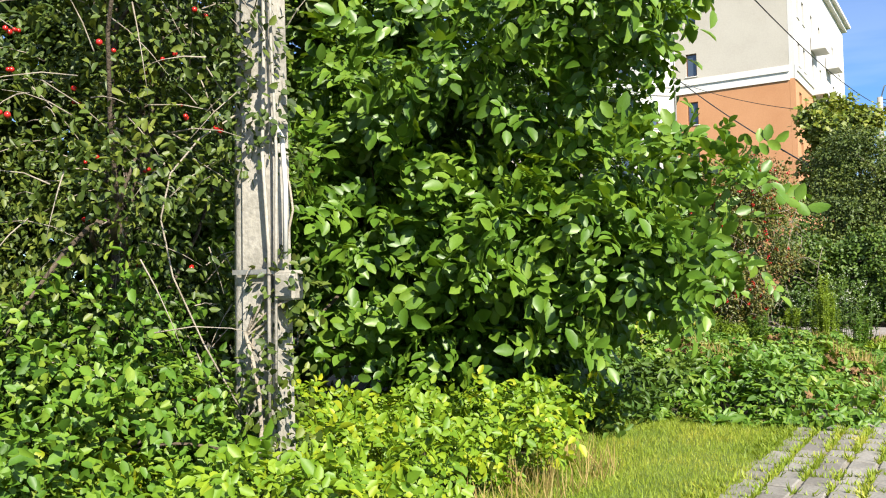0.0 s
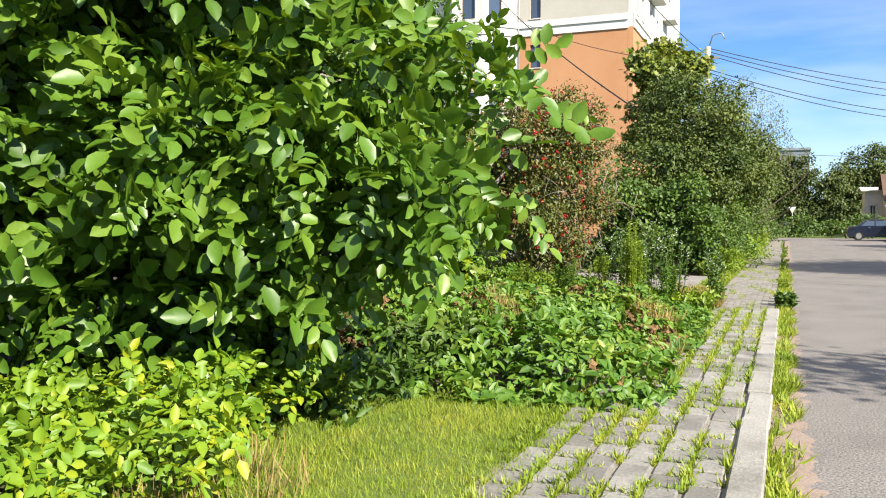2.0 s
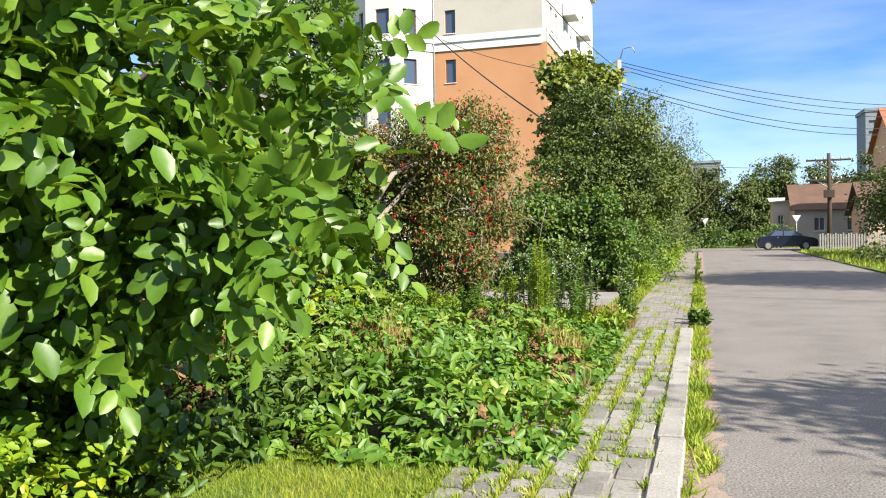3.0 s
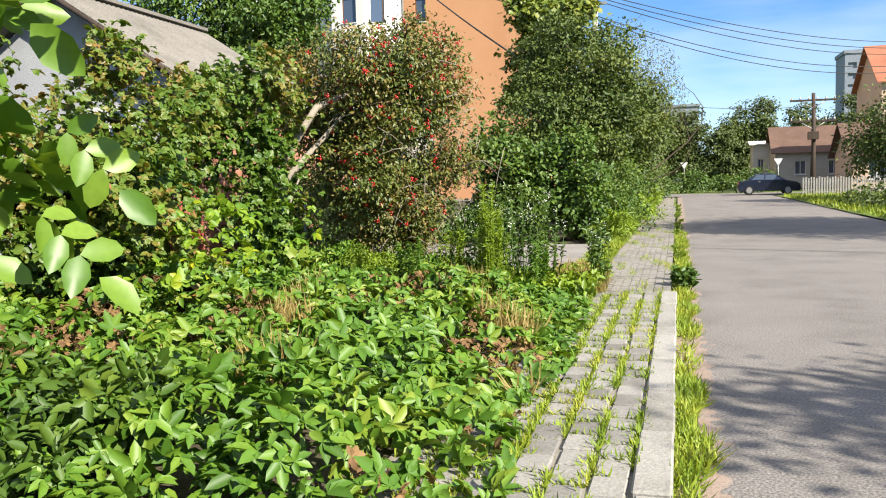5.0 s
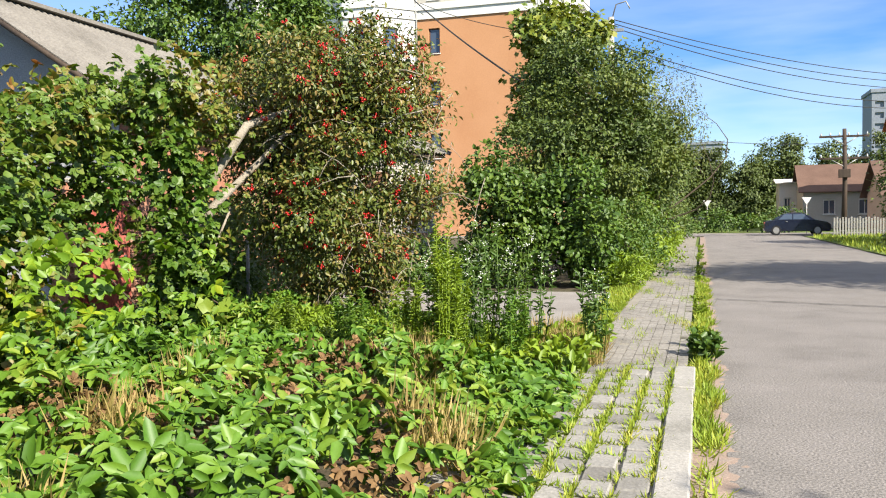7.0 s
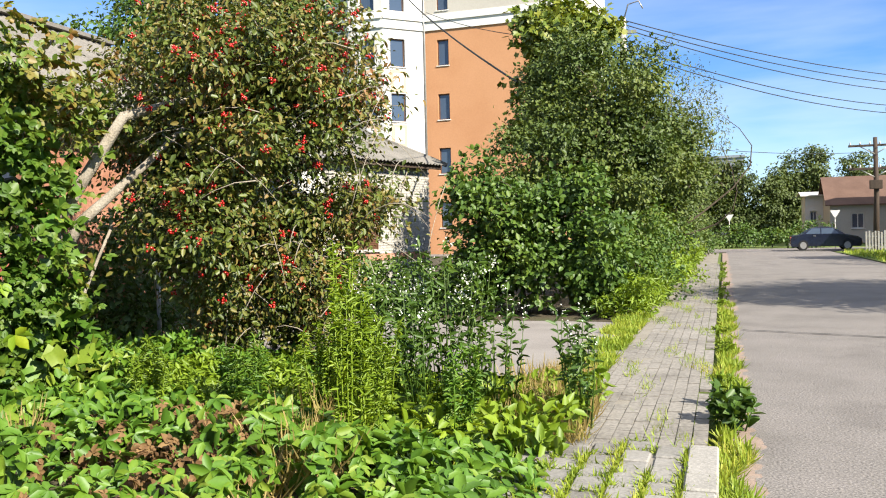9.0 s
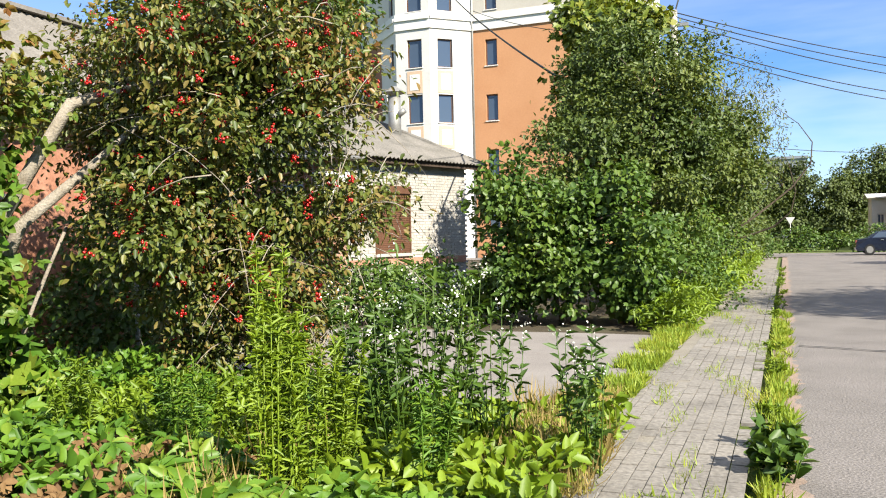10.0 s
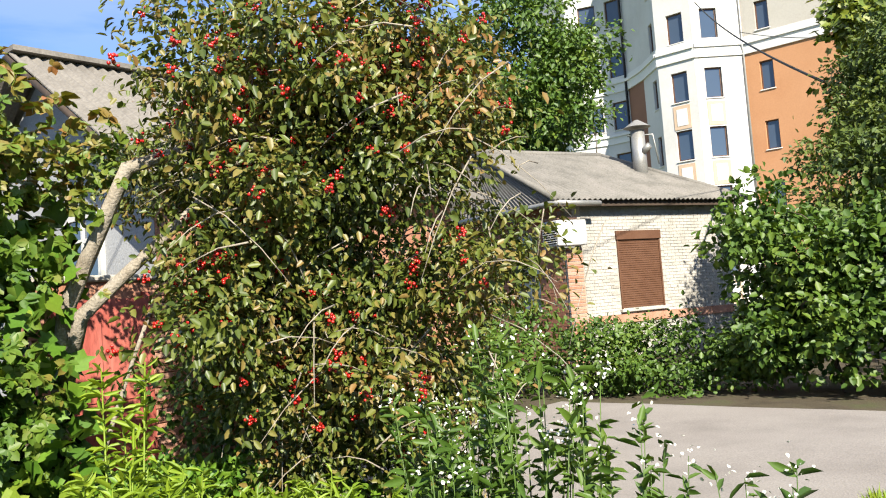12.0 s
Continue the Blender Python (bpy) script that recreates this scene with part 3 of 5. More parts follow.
# ---- apartment building ----
def apartment_building():
    b = thing("apartment_building", "tall cream and orange plastered apartment building with white bays", "building", (-21.46, 71.54, -0.37))
    b.scale = (1.22, 1.22, 1.22)
    tops = [3.55, 6.9, 10.25, 13.6, 17.0, 20.3]

    def facade(m, length, cols, lower, upper, win_w=0.75, win_h=1.6, frame_mat=SHUTTER, panels=False, depth=0.16):
        low, up = [], []
        for c in cols:
            for t in tops:
                (low if t < 14.3 else up).append((c, c + win_w, t - win_h, t))
        for mesh, mat in ((panel(length, -0.1, 14.3, low, 0.35), lower), (panel(length, 14.3, 23.6, up, 0.35), upper)):
            part("wall", mesh, mat, b).matrix_basis = m
        for h in low + up:
            window(b, *h, frame_mat, m, bars=0, depth=depth, sill=BAND)
            if panels and h[3] < 14.3:
                pm = box(h[0] - 0.02, -0.03, h[2] - 1.55, h[1] + 0.02, 0.02, h[2] - 0.2)
                po = part("panel", pm, PEACH, b)
                po.matrix_basis = m
                part("raised_field", box(h[0] + 0.17, -0.05, h[2] - 1.35, h[1] - 0.17, -0.028, h[2] - 0.4), BAND, po)
        bm = bmesh.new()
        add_box(bm, -0.02, -0.10, 14.2, length + 0.02, 0.0, 14.75)
        add_box(bm, -0.02, -0.20, 14.75, length + 0.02, 0.0, 14.95)
        add_box(bm, -0.02, -0.06, 14.95, length + 0.02, 0.0, 15.2)
        part("cornice", bm, BAND, b).matrix_basis = m
        bm = bmesh.new()
        add_box(bm, -0.3, -0.35, 23.3, length + 0.3, 0.1, 23.62)
        add_box(bm, -0.5, -0.65, 23.62, length + 0.5, 0.4, 23.85)
        part("eaves", bm, BAND, b).matrix_basis = m

    def face(x0, y0, x1, y1, cols, *args, **kw):
        """A wall between two corners of the plan, seen from its front."""
        facade(pose(x0, y0, 0, 0, 0, degrees_of(x0, y0, x1, y1)), math.hypot(x1 - x0, y1 - y0), cols, *args, **kw)

    face(0, 0, 7.6, 0, [0.85], ORANGE, CREAM)
    # long wall along the street, receding
    face(7.96, 0, 7.96, 25, [1.3, 3.4, 7.0, 10.5, 14, 17.5, 21], ORANGE, WHITE, 0.9)
    # octagonal bay: its three outer sides
    A, B, C, D = BAY
    face(*B, *A, [BAY_WIN[0]], WHITE, WHITE, 0.98, 1.72, SHUTTER, True)
    face(*C, *B, [BAY_WIN[1]], WHITE, WHITE, 0.98, 1.72, SHUTTER, True)
    face(*D, *C, [BAY_WIN[2]], WHITE, WHITE, 0.7, 1.72, SHUTTER, False)
    # brown pilaster in the recess, then the wing with its own bay
    W0, W1, W2, W3 = WING
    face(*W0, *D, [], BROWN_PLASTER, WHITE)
    face(*W1, *W0, [WING_WIN[0]], WHITE, WHITE, 1.15, 1.8)
    face(*W2, *W1, [WING_WIN[1]], WHITE, WHITE, 1.15, 1.8)
    face(*W3, *W2, [0.8, 3.2], WHITE, WHITE, 1.15, 1.8)
    for P, Q in ((W1, W0), (W2, W1), (W3, W2)):
        m = pose(*P, 0, 0, 0, degrees_of(*P, *Q))
        bm = bmesh.new()
        add_box(bm, -0.02, -0.10, 10.9, math.dist(P, Q) + 0.02, -0.004, 11.35)
        add_box(bm, -0.02, -0.20, 11.35, math.dist(P, Q) + 0.02, -0.004, 11.5)
        part("cornice", bm, BAND, b).matrix_basis = m
    # roof and inner shell
    part("roof", box(-13.5, 3.5, 23.86, 8.2, 25, 24.2), BROWN_ROOF, b)
    part("roof", box(0.2, 0.4, 23.86, 7.9, 3.49, 24.2), BROWN_ROOF, b)
    part("wall", box(-13.5, 14.5, -0.1, 7.5, 24.6, 23.5), CREAM, b)
    # balconies on the long wall
    for t in tops[3:]:
        for y in (6.6, 13.6):
            part("balcony", box(8.0, y, t - 2.7, 8.95, y + 2.2, t - 1.7, 0.02), WHITE, b)
    part("downpipe", tubes("downpipe", [([(0.07, -0.12, 0), (0.07, -0.12, 14.2), (0.07, -0.25, 14.8), (0.07, -0.12, 15.3), (0.07, -0.12, 23.4)], [0.06] * 5)]), METAL, b)
    part("downpipe", tubes("downpipe", [([(W0[0] - 0.1, W0[1] - 0.12, 0), (W0[0] - 0.1, W0[1] - 0.12, 23.4)], [0.08] * 2)]), DARK, b)
    part("lamp_bracket", tubes("lamp_bracket", [([(C[0] - 0.4, C[1] - 0.1, 8.6), (C[0] - 0.4, C[1] - 0.6, 10.3), (C[0] - 1.7, C[1] - 1.2, 10.35)], [0.05] * 3)], 6), METAL, b)


def degrees_of(x0, y0, x1, y1):
    return math.degrees(math.atan2(y1 - y0, x1 - x0))


# plan corners of the bays, from the inner corner of the orange wall
BAY = ((0.08, 0.0), (-1.96, -2.03), (-4.21, -2.03), (-6.18, -0.07))
BAY_WIN = (0.5, 0.74, 1.66)
WING = ((-7.96, 1.27), (-9.75, 1.27), (-11.82, 0.52), (-16.5, 2.6))
WING_WIN = (0.52, 0.87)
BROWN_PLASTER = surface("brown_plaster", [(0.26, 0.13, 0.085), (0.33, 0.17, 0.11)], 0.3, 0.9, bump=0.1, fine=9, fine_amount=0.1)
apartment_building()


# ---- small white-brick outbuilding ----
def corrugated(name, p00, p10, p11, p01, pitch=0.15, amp=0.022, rows=3):
    """A corrugated sheet between four corners: waves run from the eave p00-p10 up to p01-p11."""
    p00, p10, p11, p01 = map(Vector, (p00, p10, p11, p01))
    n = max(8, int((p10 - p00).length / pitch) * 6)
    up = (p10 - p00).cross(p01 - p00).normalized()
    V, F = [], []
    for side in (0, 1):
        for j in range(rows + 1):
            for i in range(n + 1):
                u, v = i / n, j / rows
                q = p00.lerp(p10, u).lerp(p01.lerp(p11, u), v)
                V.append(q + up * (amp * math.sin(u * (p10 - p00).length / pitch * 2 * math.pi) - 0.012 * side))
    k = (rows + 1) * (n + 1)
    for j in range(rows):
        for i in range(n):
            a = j * (n + 1) + i
            F.append((a, a + 1, a + n + 2, a + n + 1))
            F.append((k + a + n + 1, k + a + n + 2, k + a + 1, k + a))
    for i in range(n):
        F.append((i + 1, i, k + i, k + i + 1))
    return mesh_of(name, V, F)


def outbuilding():
    s = thing("outbuilding", "low painted white brick outbuilding with corrugated grey roof", "outbuilding", (-10.07, 31.16, 0), 71.9)
    front = part("wall", panel(4.7, 0.0, 3.6, [(1.03, 2.31, 1.19, 2.91)], 0.3, -0.5), MORTAR, s, "painted white brick wall")
    turn = pose(0, 0, 0, 0, 0, -90)
    # wall that faces the driveway, to the side of the corner
    m = pose(-0.5, 4.2, 0) @ turn
    side = part("wall", panel(4.2, 0.0, 3.6, [(2.1, 3.2, 1.3, 3.1)], 0.3), RED_BRICK, s, "salmon red brick wall")
    side.matrix_basis = m
    courses = bmesh.new()
    for row in range(48):
        z, u = row * 0.075, -0.12 * (row % 2)
        while u < 4.0:
            if not (u + 0.24 > 2.08 and u < 3.22 and z + 0.07 > 1.26 and z < 3.12):
                add_quadbox(courses, max(u, 0) + 0.006, -0.012, z + 0.005, u + 0.239, 0.01, z + 0.069)
            u += 0.245
    co = part("brickwork", courses, RED_BRICK, s)
    co.matrix_basis = m
    tagged(co, kind="stuff")
    part("wall", box(4.4, 0.31, 0, 4.7, 5.8, 3.6), MORTAR, s)
    part("wall", box(-0.5, 5.5, 0, 4.39, 5.8, 3.6), MORTAR, s)
    part("wall", box(-0.5, 4.21, 0, -0.2, 5.49, 3.6), RED_BRICK, s)
    window(s, 2.1, 3.2, 1.3, 3.1, PLASTIC, m, bars=1, fw=0.09, sill=PLASTIC)
    # brick courses of the white wall
    r = random.Random(5)
    brick = {}
    for L in (0.245, 0.12):
        me = bpy.data.meshes.new("brick")
        bm = box(0.006, -0.012, 0.005, L - 0.006, 0.02, 0.070, 0.003)
        bm.to_mesh(me)
        bm.free()
        me.materials.append(WHITE_BRICK)
        brick[L] = me
    count = 0
    rest = bmesh.new()
    for row in range(48):
        z = row * 0.075
        u = 0.0
        first = row % 2
        while u < 4.58:
            L = 0.12 if (first and u == 0.0) else 0.245
            inside = u + L > 1.03 and u < 2.31 and z + 0.07 > 1.12 and z < 2.95
            if not inside and z > 0.4:
                if 0.9 < z < 2.2 and 0.3 < u < 4.7 and count < 300:
                    o = part("brick", brick[L], WHITE_BRICK, front)
                    o.location = (u, r.uniform(-0.002, 0.002), z)
                    count += 1
                else:
                    y = r.uniform(-0.002, 0.002)
                    add_quadbox(rest, u + 0.006, -0.012 + y, z + 0.005, u + L - 0.006, 0.01, z + 0.070)
            u += L
    tagged(part("brickwork", rest, WHITE_BRICK, front), kind="stuff")
    # painted band at sill height, pilaster and lintel board
    part("sill_band", box(0.0, -0.045, 0.86, 4.65, -0.014, 1.05, 0.005), RED_BRICK, s, "salmon brick band at sill height")
    pil = part("pilaster", box(-0.51, -0.07, 0.0, -0.08, -0.004, 2.62), MORTAR, s, "salmon brick corner pilaster")
    for k in range(34):
        part("brick", box(-0.522, -0.082, k * 0.077 + 0.008, -0.074, -0.06, k * 0.077 + 0.070, 0.004), RED_BRICK, pil)
    sh = part("shutter", box(0.98, -0.06, 2.76, 2.36, 0.05, 2.97, 0.01), SHUTTER, s, "brown metal roller shutter, closed")
    for k in range(31):
        z = 1.19 + k * 0.051
        part("slat", box(1.03, -0.012, z, 2.31, 0.012, z + 0.047, 0.006), SHUTTER, sh)
    part("rail", box(1.0, -0.03, 1.17, 1.045, 0.02, 2.78), SHUTTER, sh)
    part("rail", box(2.295, -0.03, 1.17, 2.34, 0.02, 2.78), SHUTTER, sh)
    part("sill", box(0.95, -0.10, 1.10, 2.39, 0.0, 1.17, 0.01), WHITE_BRICK, s, "white sill")
    # roof
    part("fascia", box(-0.85, -0.30, 3.52, 5.0, -0.26, 3.68), DARK_WOOD, s)
    part("soffit", box(-0.85, -0.258, 3.605, 5.0, 0.3, 3.64), DARK_WOOD, s)
    e, z1 = 3.66, 5.32
    p, q, u, v = (-0.95, -0.42, e), (5.15, -0.42, e), (5.15, 6.2, e), (-0.95, 6.2, e)
    r0, r1, r2, r3 = (-0.9, 2.9, z1), (3.3, 2.9, z1), (3.3, 2.95, z1), (-0.9, 2.95, z1)
    part("roof", corrugated("roof", p, q, r1, r0), SLATE, s)
    part("roof", corrugated("roof", v, p, r0, r3), SLATE, s)
    part("roof", corrugated("roof", q, u, r2, r1), SLATE, s)
    part("roof", corrugated("roof", u, v, r3, r2), SLATE, s)
    part("ridge_cap", tubes("ridge_cap", [([r0, r1], [0.08, 0.08]), ([r1, q], [0.07, 0.07]), ([r0, p], [0.07, 0.07])]), SLATE, s)
    part("gutter", tubes("gutter", [([(-1.0, 3.5, 3.62), (-1.0, -0.3, 3.58), (-0.92, -0.5, 3.57), (0.2, -0.5, 3.55)], [0.06] * 4)]), METAL, s)
    # conduit pipes over the side window
    part("conduit", tubes("conduit", [([(-0.58, 3.6, 3.32), (-0.58, 0.6, 3.30), (-0.6, 0.1, 3.28), (-0.55, -0.1, 3.28), (-0.2, -0.12, 3.28)], [0.03] * 5)]), RED_BRICK, s)
    # chimney
    ch = part("flue_pipe", tubes("flue_pipe", [([(3.5, 1.6, 4.3), (3.5, 1.6, 5.75)], [0.19, 0.18])], 14), METAL, s)
    bm = bmesh.new()
    bmesh.ops.create_cone(bm, cap_ends=True, segments=14, radius1=0.36, radius2=0.05, depth=0.2, matrix=Matrix.Translation((3.5, 1.6, 5.93)))
    part("cap", bm, METAL, ch)
    part("elbow", tubes("elbow", [([(3.5, 1.5, 5.15), (3.55, 1.25, 5.3)], [0.09, 0.09])]), METAL, ch)
    return s


def add_quadbox(bm, x0, y0, z0, x1, y1, z1):
    """A brick without its back face."""
    v = [bm.verts.new(p) for p in ((x0, y0, z0), (x1, y0, z0), (x1, y0, z1), (x0, y0, z1), (x0, y1, z0), (x1, y1, z0), (x1, y1, z1), (x0, y1, z1))]
    for q in ((0, 1, 2, 3), (1, 5, 6, 2), (4, 0, 3, 7), (3, 2, 6, 7), (4, 5, 1, 0)):
        bm.faces.new([v[i] for i in q])


shed = outbuilding()


def air_conditioner():
    a = thing("air_conditioner", "white outdoor air conditioner unit on the brick corner", "air conditioner", (0, 0, 0))
    a.matrix_basis = pose(-10.07, 31.16, 0, 0, 0, 71.9) @ pose(-0.46, 0.0, 2.66, 0, 0, -90)
    part("case", box(-0.27, -0.42, 0, 0.30, 0.38, 0.56, 0.02), PLASTIC, a)
    g = part("grille", box(-0.22, -0.437, 0.05, 0.24, -0.418, 0.51, 0.005), DARK, a)
    for k in range(9):
        part("bar", box(-0.22, -0.447, 0.07 + k * 0.05, 0.24, -0.43, 0.085 + k * 0.05), PLASTIC, g)
    part("bracket", box(-0.25, -0.40, -0.05, -0.2, 0.05, -0.004), METAL, a)
    part("bracket", box(0.2, -0.40, -0.05, 0.25, 0.05, -0.004), METAL, a)


air_conditioner()


# ---- house with the red door ----
def red_door_house():
    h = thing("old_house", "old brick house with pale corrugated roof behind shrubs", "house", (-8.3, 18.55, 0))
    # wall along the street: local x runs away from the viewer
    m = pose(0, 0, 0, 0, 0, 90)
    part("wall", panel(1.5, 0.0, 2.12, [(0.25, 1.15, 0.05, 1.9)], 0.3), RED_BRICK, h, "worn salmon brick yard wall").matrix_basis = m
    yard = part("brick_courses", box(-0.02, 0.0, 0.0, -0.004, 0.1, 0.02), MORTAR, h)
    br = random.Random(15)
    bmesh_brick = bpy.data.meshes.new("brick")
    q = box(0.0, 0.006, 0.005, 0.014, 0.24, 0.068, 0.003)
    q.to_mesh(bmesh_brick)
    q.free()
    bmesh_brick.materials.append(RED_BRICK)
    for row in range(28):
        for y in (0.0, 1.24 if row % 2 else 1.22):
            if y or row % 2:
                part("brick", bmesh_brick, RED_BRICK, yard).location = (br.uniform(0, 0.006), y if y else -0.05, row * 0.075)
    part("coping", box(-0.34, 0.0, 2.124, 0.05, 1.48, 2.19, 0.015), CONCRETE, h)
    part("wall", panel(6.2, 0.0, 3.3, [], 0.3, 1.5), RED_BRICK, h, "worn salmon brick wall").matrix_basis = m
    # gable wall that faces the viewer
    V = [(-6.0, 1.5, 0), (-0.31, 1.5, 0), (-0.31, 1.5, 3.3), (-3.0, 1.5, 5.2), (-6.0, 1.5, 3.3)]
    V += [(x, 1.8, z) for x, _, z in V]
    part("gable", mesh_of("gable", V, [(0, 1, 2, 3, 4), (9, 8, 7, 6, 5), (0, 5, 6, 1), (1, 6, 7, 2), (2, 7, 8, 3), (3, 8, 9, 4), (4, 9, 5, 0)]), SHADE_WALL, h, "gable with the grey-blue of shade in its colour")
    window(h, -2.5, -1.5, 1.9, 3.1, PLASTIC, pose(0, 1.3, 0), bars=1, fw=0.08, cross=True)
    part("wall", box(-6.0, 5.9, 0, -0.31, 6.2, 3.3), RED_BRICK, h)
    part("wall", box(-6.0, 1.81, 0, -5.7, 5.89, 3.3), RED_BRICK, h)
    part("roof", corrugated("roof", (0.45, 1.05, 3.15), (0.45, 6.5, 3.15), (-3.0, 6.5, 5.35), (-3.0, 1.05, 5.35), 0.15, 0.022), OLD_ROOF, h)
    part("roof", corrugated("roof", (-6.4, 6.5, 3.15), (-6.4, 1.05, 3.15), (-3.0, 1.05, 5.35), (-3.0, 6.5, 5.35), 0.15, 0.022), OLD_ROOF, h)
    part("ridge_cap", box(-3.15, 1.05, 5.36, -2.85, 6.5, 5.43), OLD_ROOF, h)
    for q0, q1 in (((0.47, 1.02, 3.08), (-3.0, 1.02, 5.28)), ((-6.42, 1.02, 3.08), (-3.0, 1.02, 5.28))):
        part("verge_board", tubes("verge_board", [([q0, q1], [0.05, 0.05])], 4), DARK_WOOD, h)
    d = part("door", box(0.02, 0.27, 0.06, 0.07, 1.13, 1.94), RED_WOOD, h, "faded red panelled wooden door")
    for z0, z1 in ((0.2, 0.75), (0.9, 1.8)):
        for y0, y1 in ((0.36, 0.66), (0.74, 1.04)):
            part("door_panel", box(0.06, y0, z0, 0.085, y1, z1, 0.012), RED_WOOD, d)
    part("handle", tubes("handle", [([(0.08, 1.06, 1.02), (0.13, 1.06, 1.02), (0.13, 0.94, 1.02)], [0.012] * 3)]), METAL, d)
    part("lock_plate", box(0.075, 1.035, 0.93, 0.088, 1.085, 1.1), METAL, d)
    part("door_frame", box(0.0, 0.19, 0.0, 0.05, 0.262, 2.0), RED_WOOD, h)
    part("door_frame", box(0.0, 1.138, 0.0, 0.05, 1.21, 2.0), RED_WOOD, h)
    part("step", box(0.0, 0.0, 0.0, 0.7, 1.6, 0.14, 0.02), CONCRETE, h)


red_door_house()


# ---- concrete post ----
def power_post():
    p = thing("concrete_post", "weathered grey concrete utility post with cables, ivy at its foot", "utility post", (-3.86, 4.7, 0), 12)
    bm = bmesh.new()
    V = [(x * w, y * d, z) for z, w, d in ((-0.1, 0.135, 0.12), (7.5, 0.085, 0.08)) for x, y in ((-1, -1), (1, -1), (1, 1), (-1, 1))]
    for c in V:
        bm.verts.new(c)
    bm.verts.ensure_lookup_table()
    for q in ((0, 1, 5, 4), (1, 2, 6, 5), (2, 3, 7, 6), (3, 0, 4, 7), (4, 5, 6, 7)):
        bm.faces.new([bm.verts[i] for i in q])
    bmesh.ops.bevel(bm, geom=bm.edges[:], offset=0.02, segments=2, affect="EDGES")
    part("shaft", bm, CONCRETE, p)
    part("prop", tubes("prop", [([(-0.25, 0.1, -0.1), (-0.13, 0.0, 1.0), (-0.12, 0.02, 3.4), (-0.10, 0.0, 5.0)], [0.12, 0.10, 0.09, 0.08])], 8), CONCRETE, p, "second slim concrete prop")
    for k, (x, r) in enumerate(((0.10, 0.012), (0.15, 0.010))):
        part("cable", tubes("cable", [([(x, -0.15, 0.7 + 0.2 * k), (x + 0.02, -0.16, 1.8), (x - 0.01 + 0.05 * (k == 1), -0.17, 2.4), (x, -0.15, 3.1), (x - 0.02, -0.14, 6.8)], [r] * 5)], 6), CONCRETE, p)
    b = part("junction_box", box(0.15, -0.16, 1.50, 0.29, -0.04, 1.68, 0.012), CONCRETE, p, "small white junction box")
    part("lid", box(0.165, -0.175, 1.52, 0.275, -0.158, 1.66, 0.006), CONCRETE, b)
    part("strap", box(-0.15, -0.155, 1.66, 0.16, -0.13, 1.69), METAL, p)
    part("conduit", tubes("conduit", [([(0.20, -0.1, 1.75), (0.22, -0.12, 2.2), (0.20, -0.12, 2.5), (0.13, -0.14, 2.62)], [0.016] * 4)], 6), PLASTIC, p)


power_post()


def wire_fence():
    f = thing("wire_fence", "sagging grey chain link fence panel among the weeds", "fence", (-6.35, 19.9, 0.05), 35)
    part("post", tubes("post", [([(0, 0, -0.1), (0, 0, 1.25)], [0.025, 0.025])], 7), METAL, f)
    part("post", tubes("post", [([(1.3, 0, -0.1), (1.3, 0, 1.2)], [0.022, 0.022])], 7), METAL, f)
    runs = []
    for k in range(-14, 20):
        for way in (1, -1):
            pts = [(0.075 * k + (0.55 - way * 0.55) + way * z, 0.012 * way + 0.03 * math.sin(3 * z), 0.1 + z) for z in (0.0, 0.37, 0.73, 1.1)]
            pts = [q for q in pts if 0.0 <= q[0] <= 1.3]
            if len(pts) > 1:
                runs.append((pts, [0.0028] * len(pts)))
    part("mesh", tubes("mesh", runs, 4), METAL, f)["kind"] = "stuff"


wire_fence()


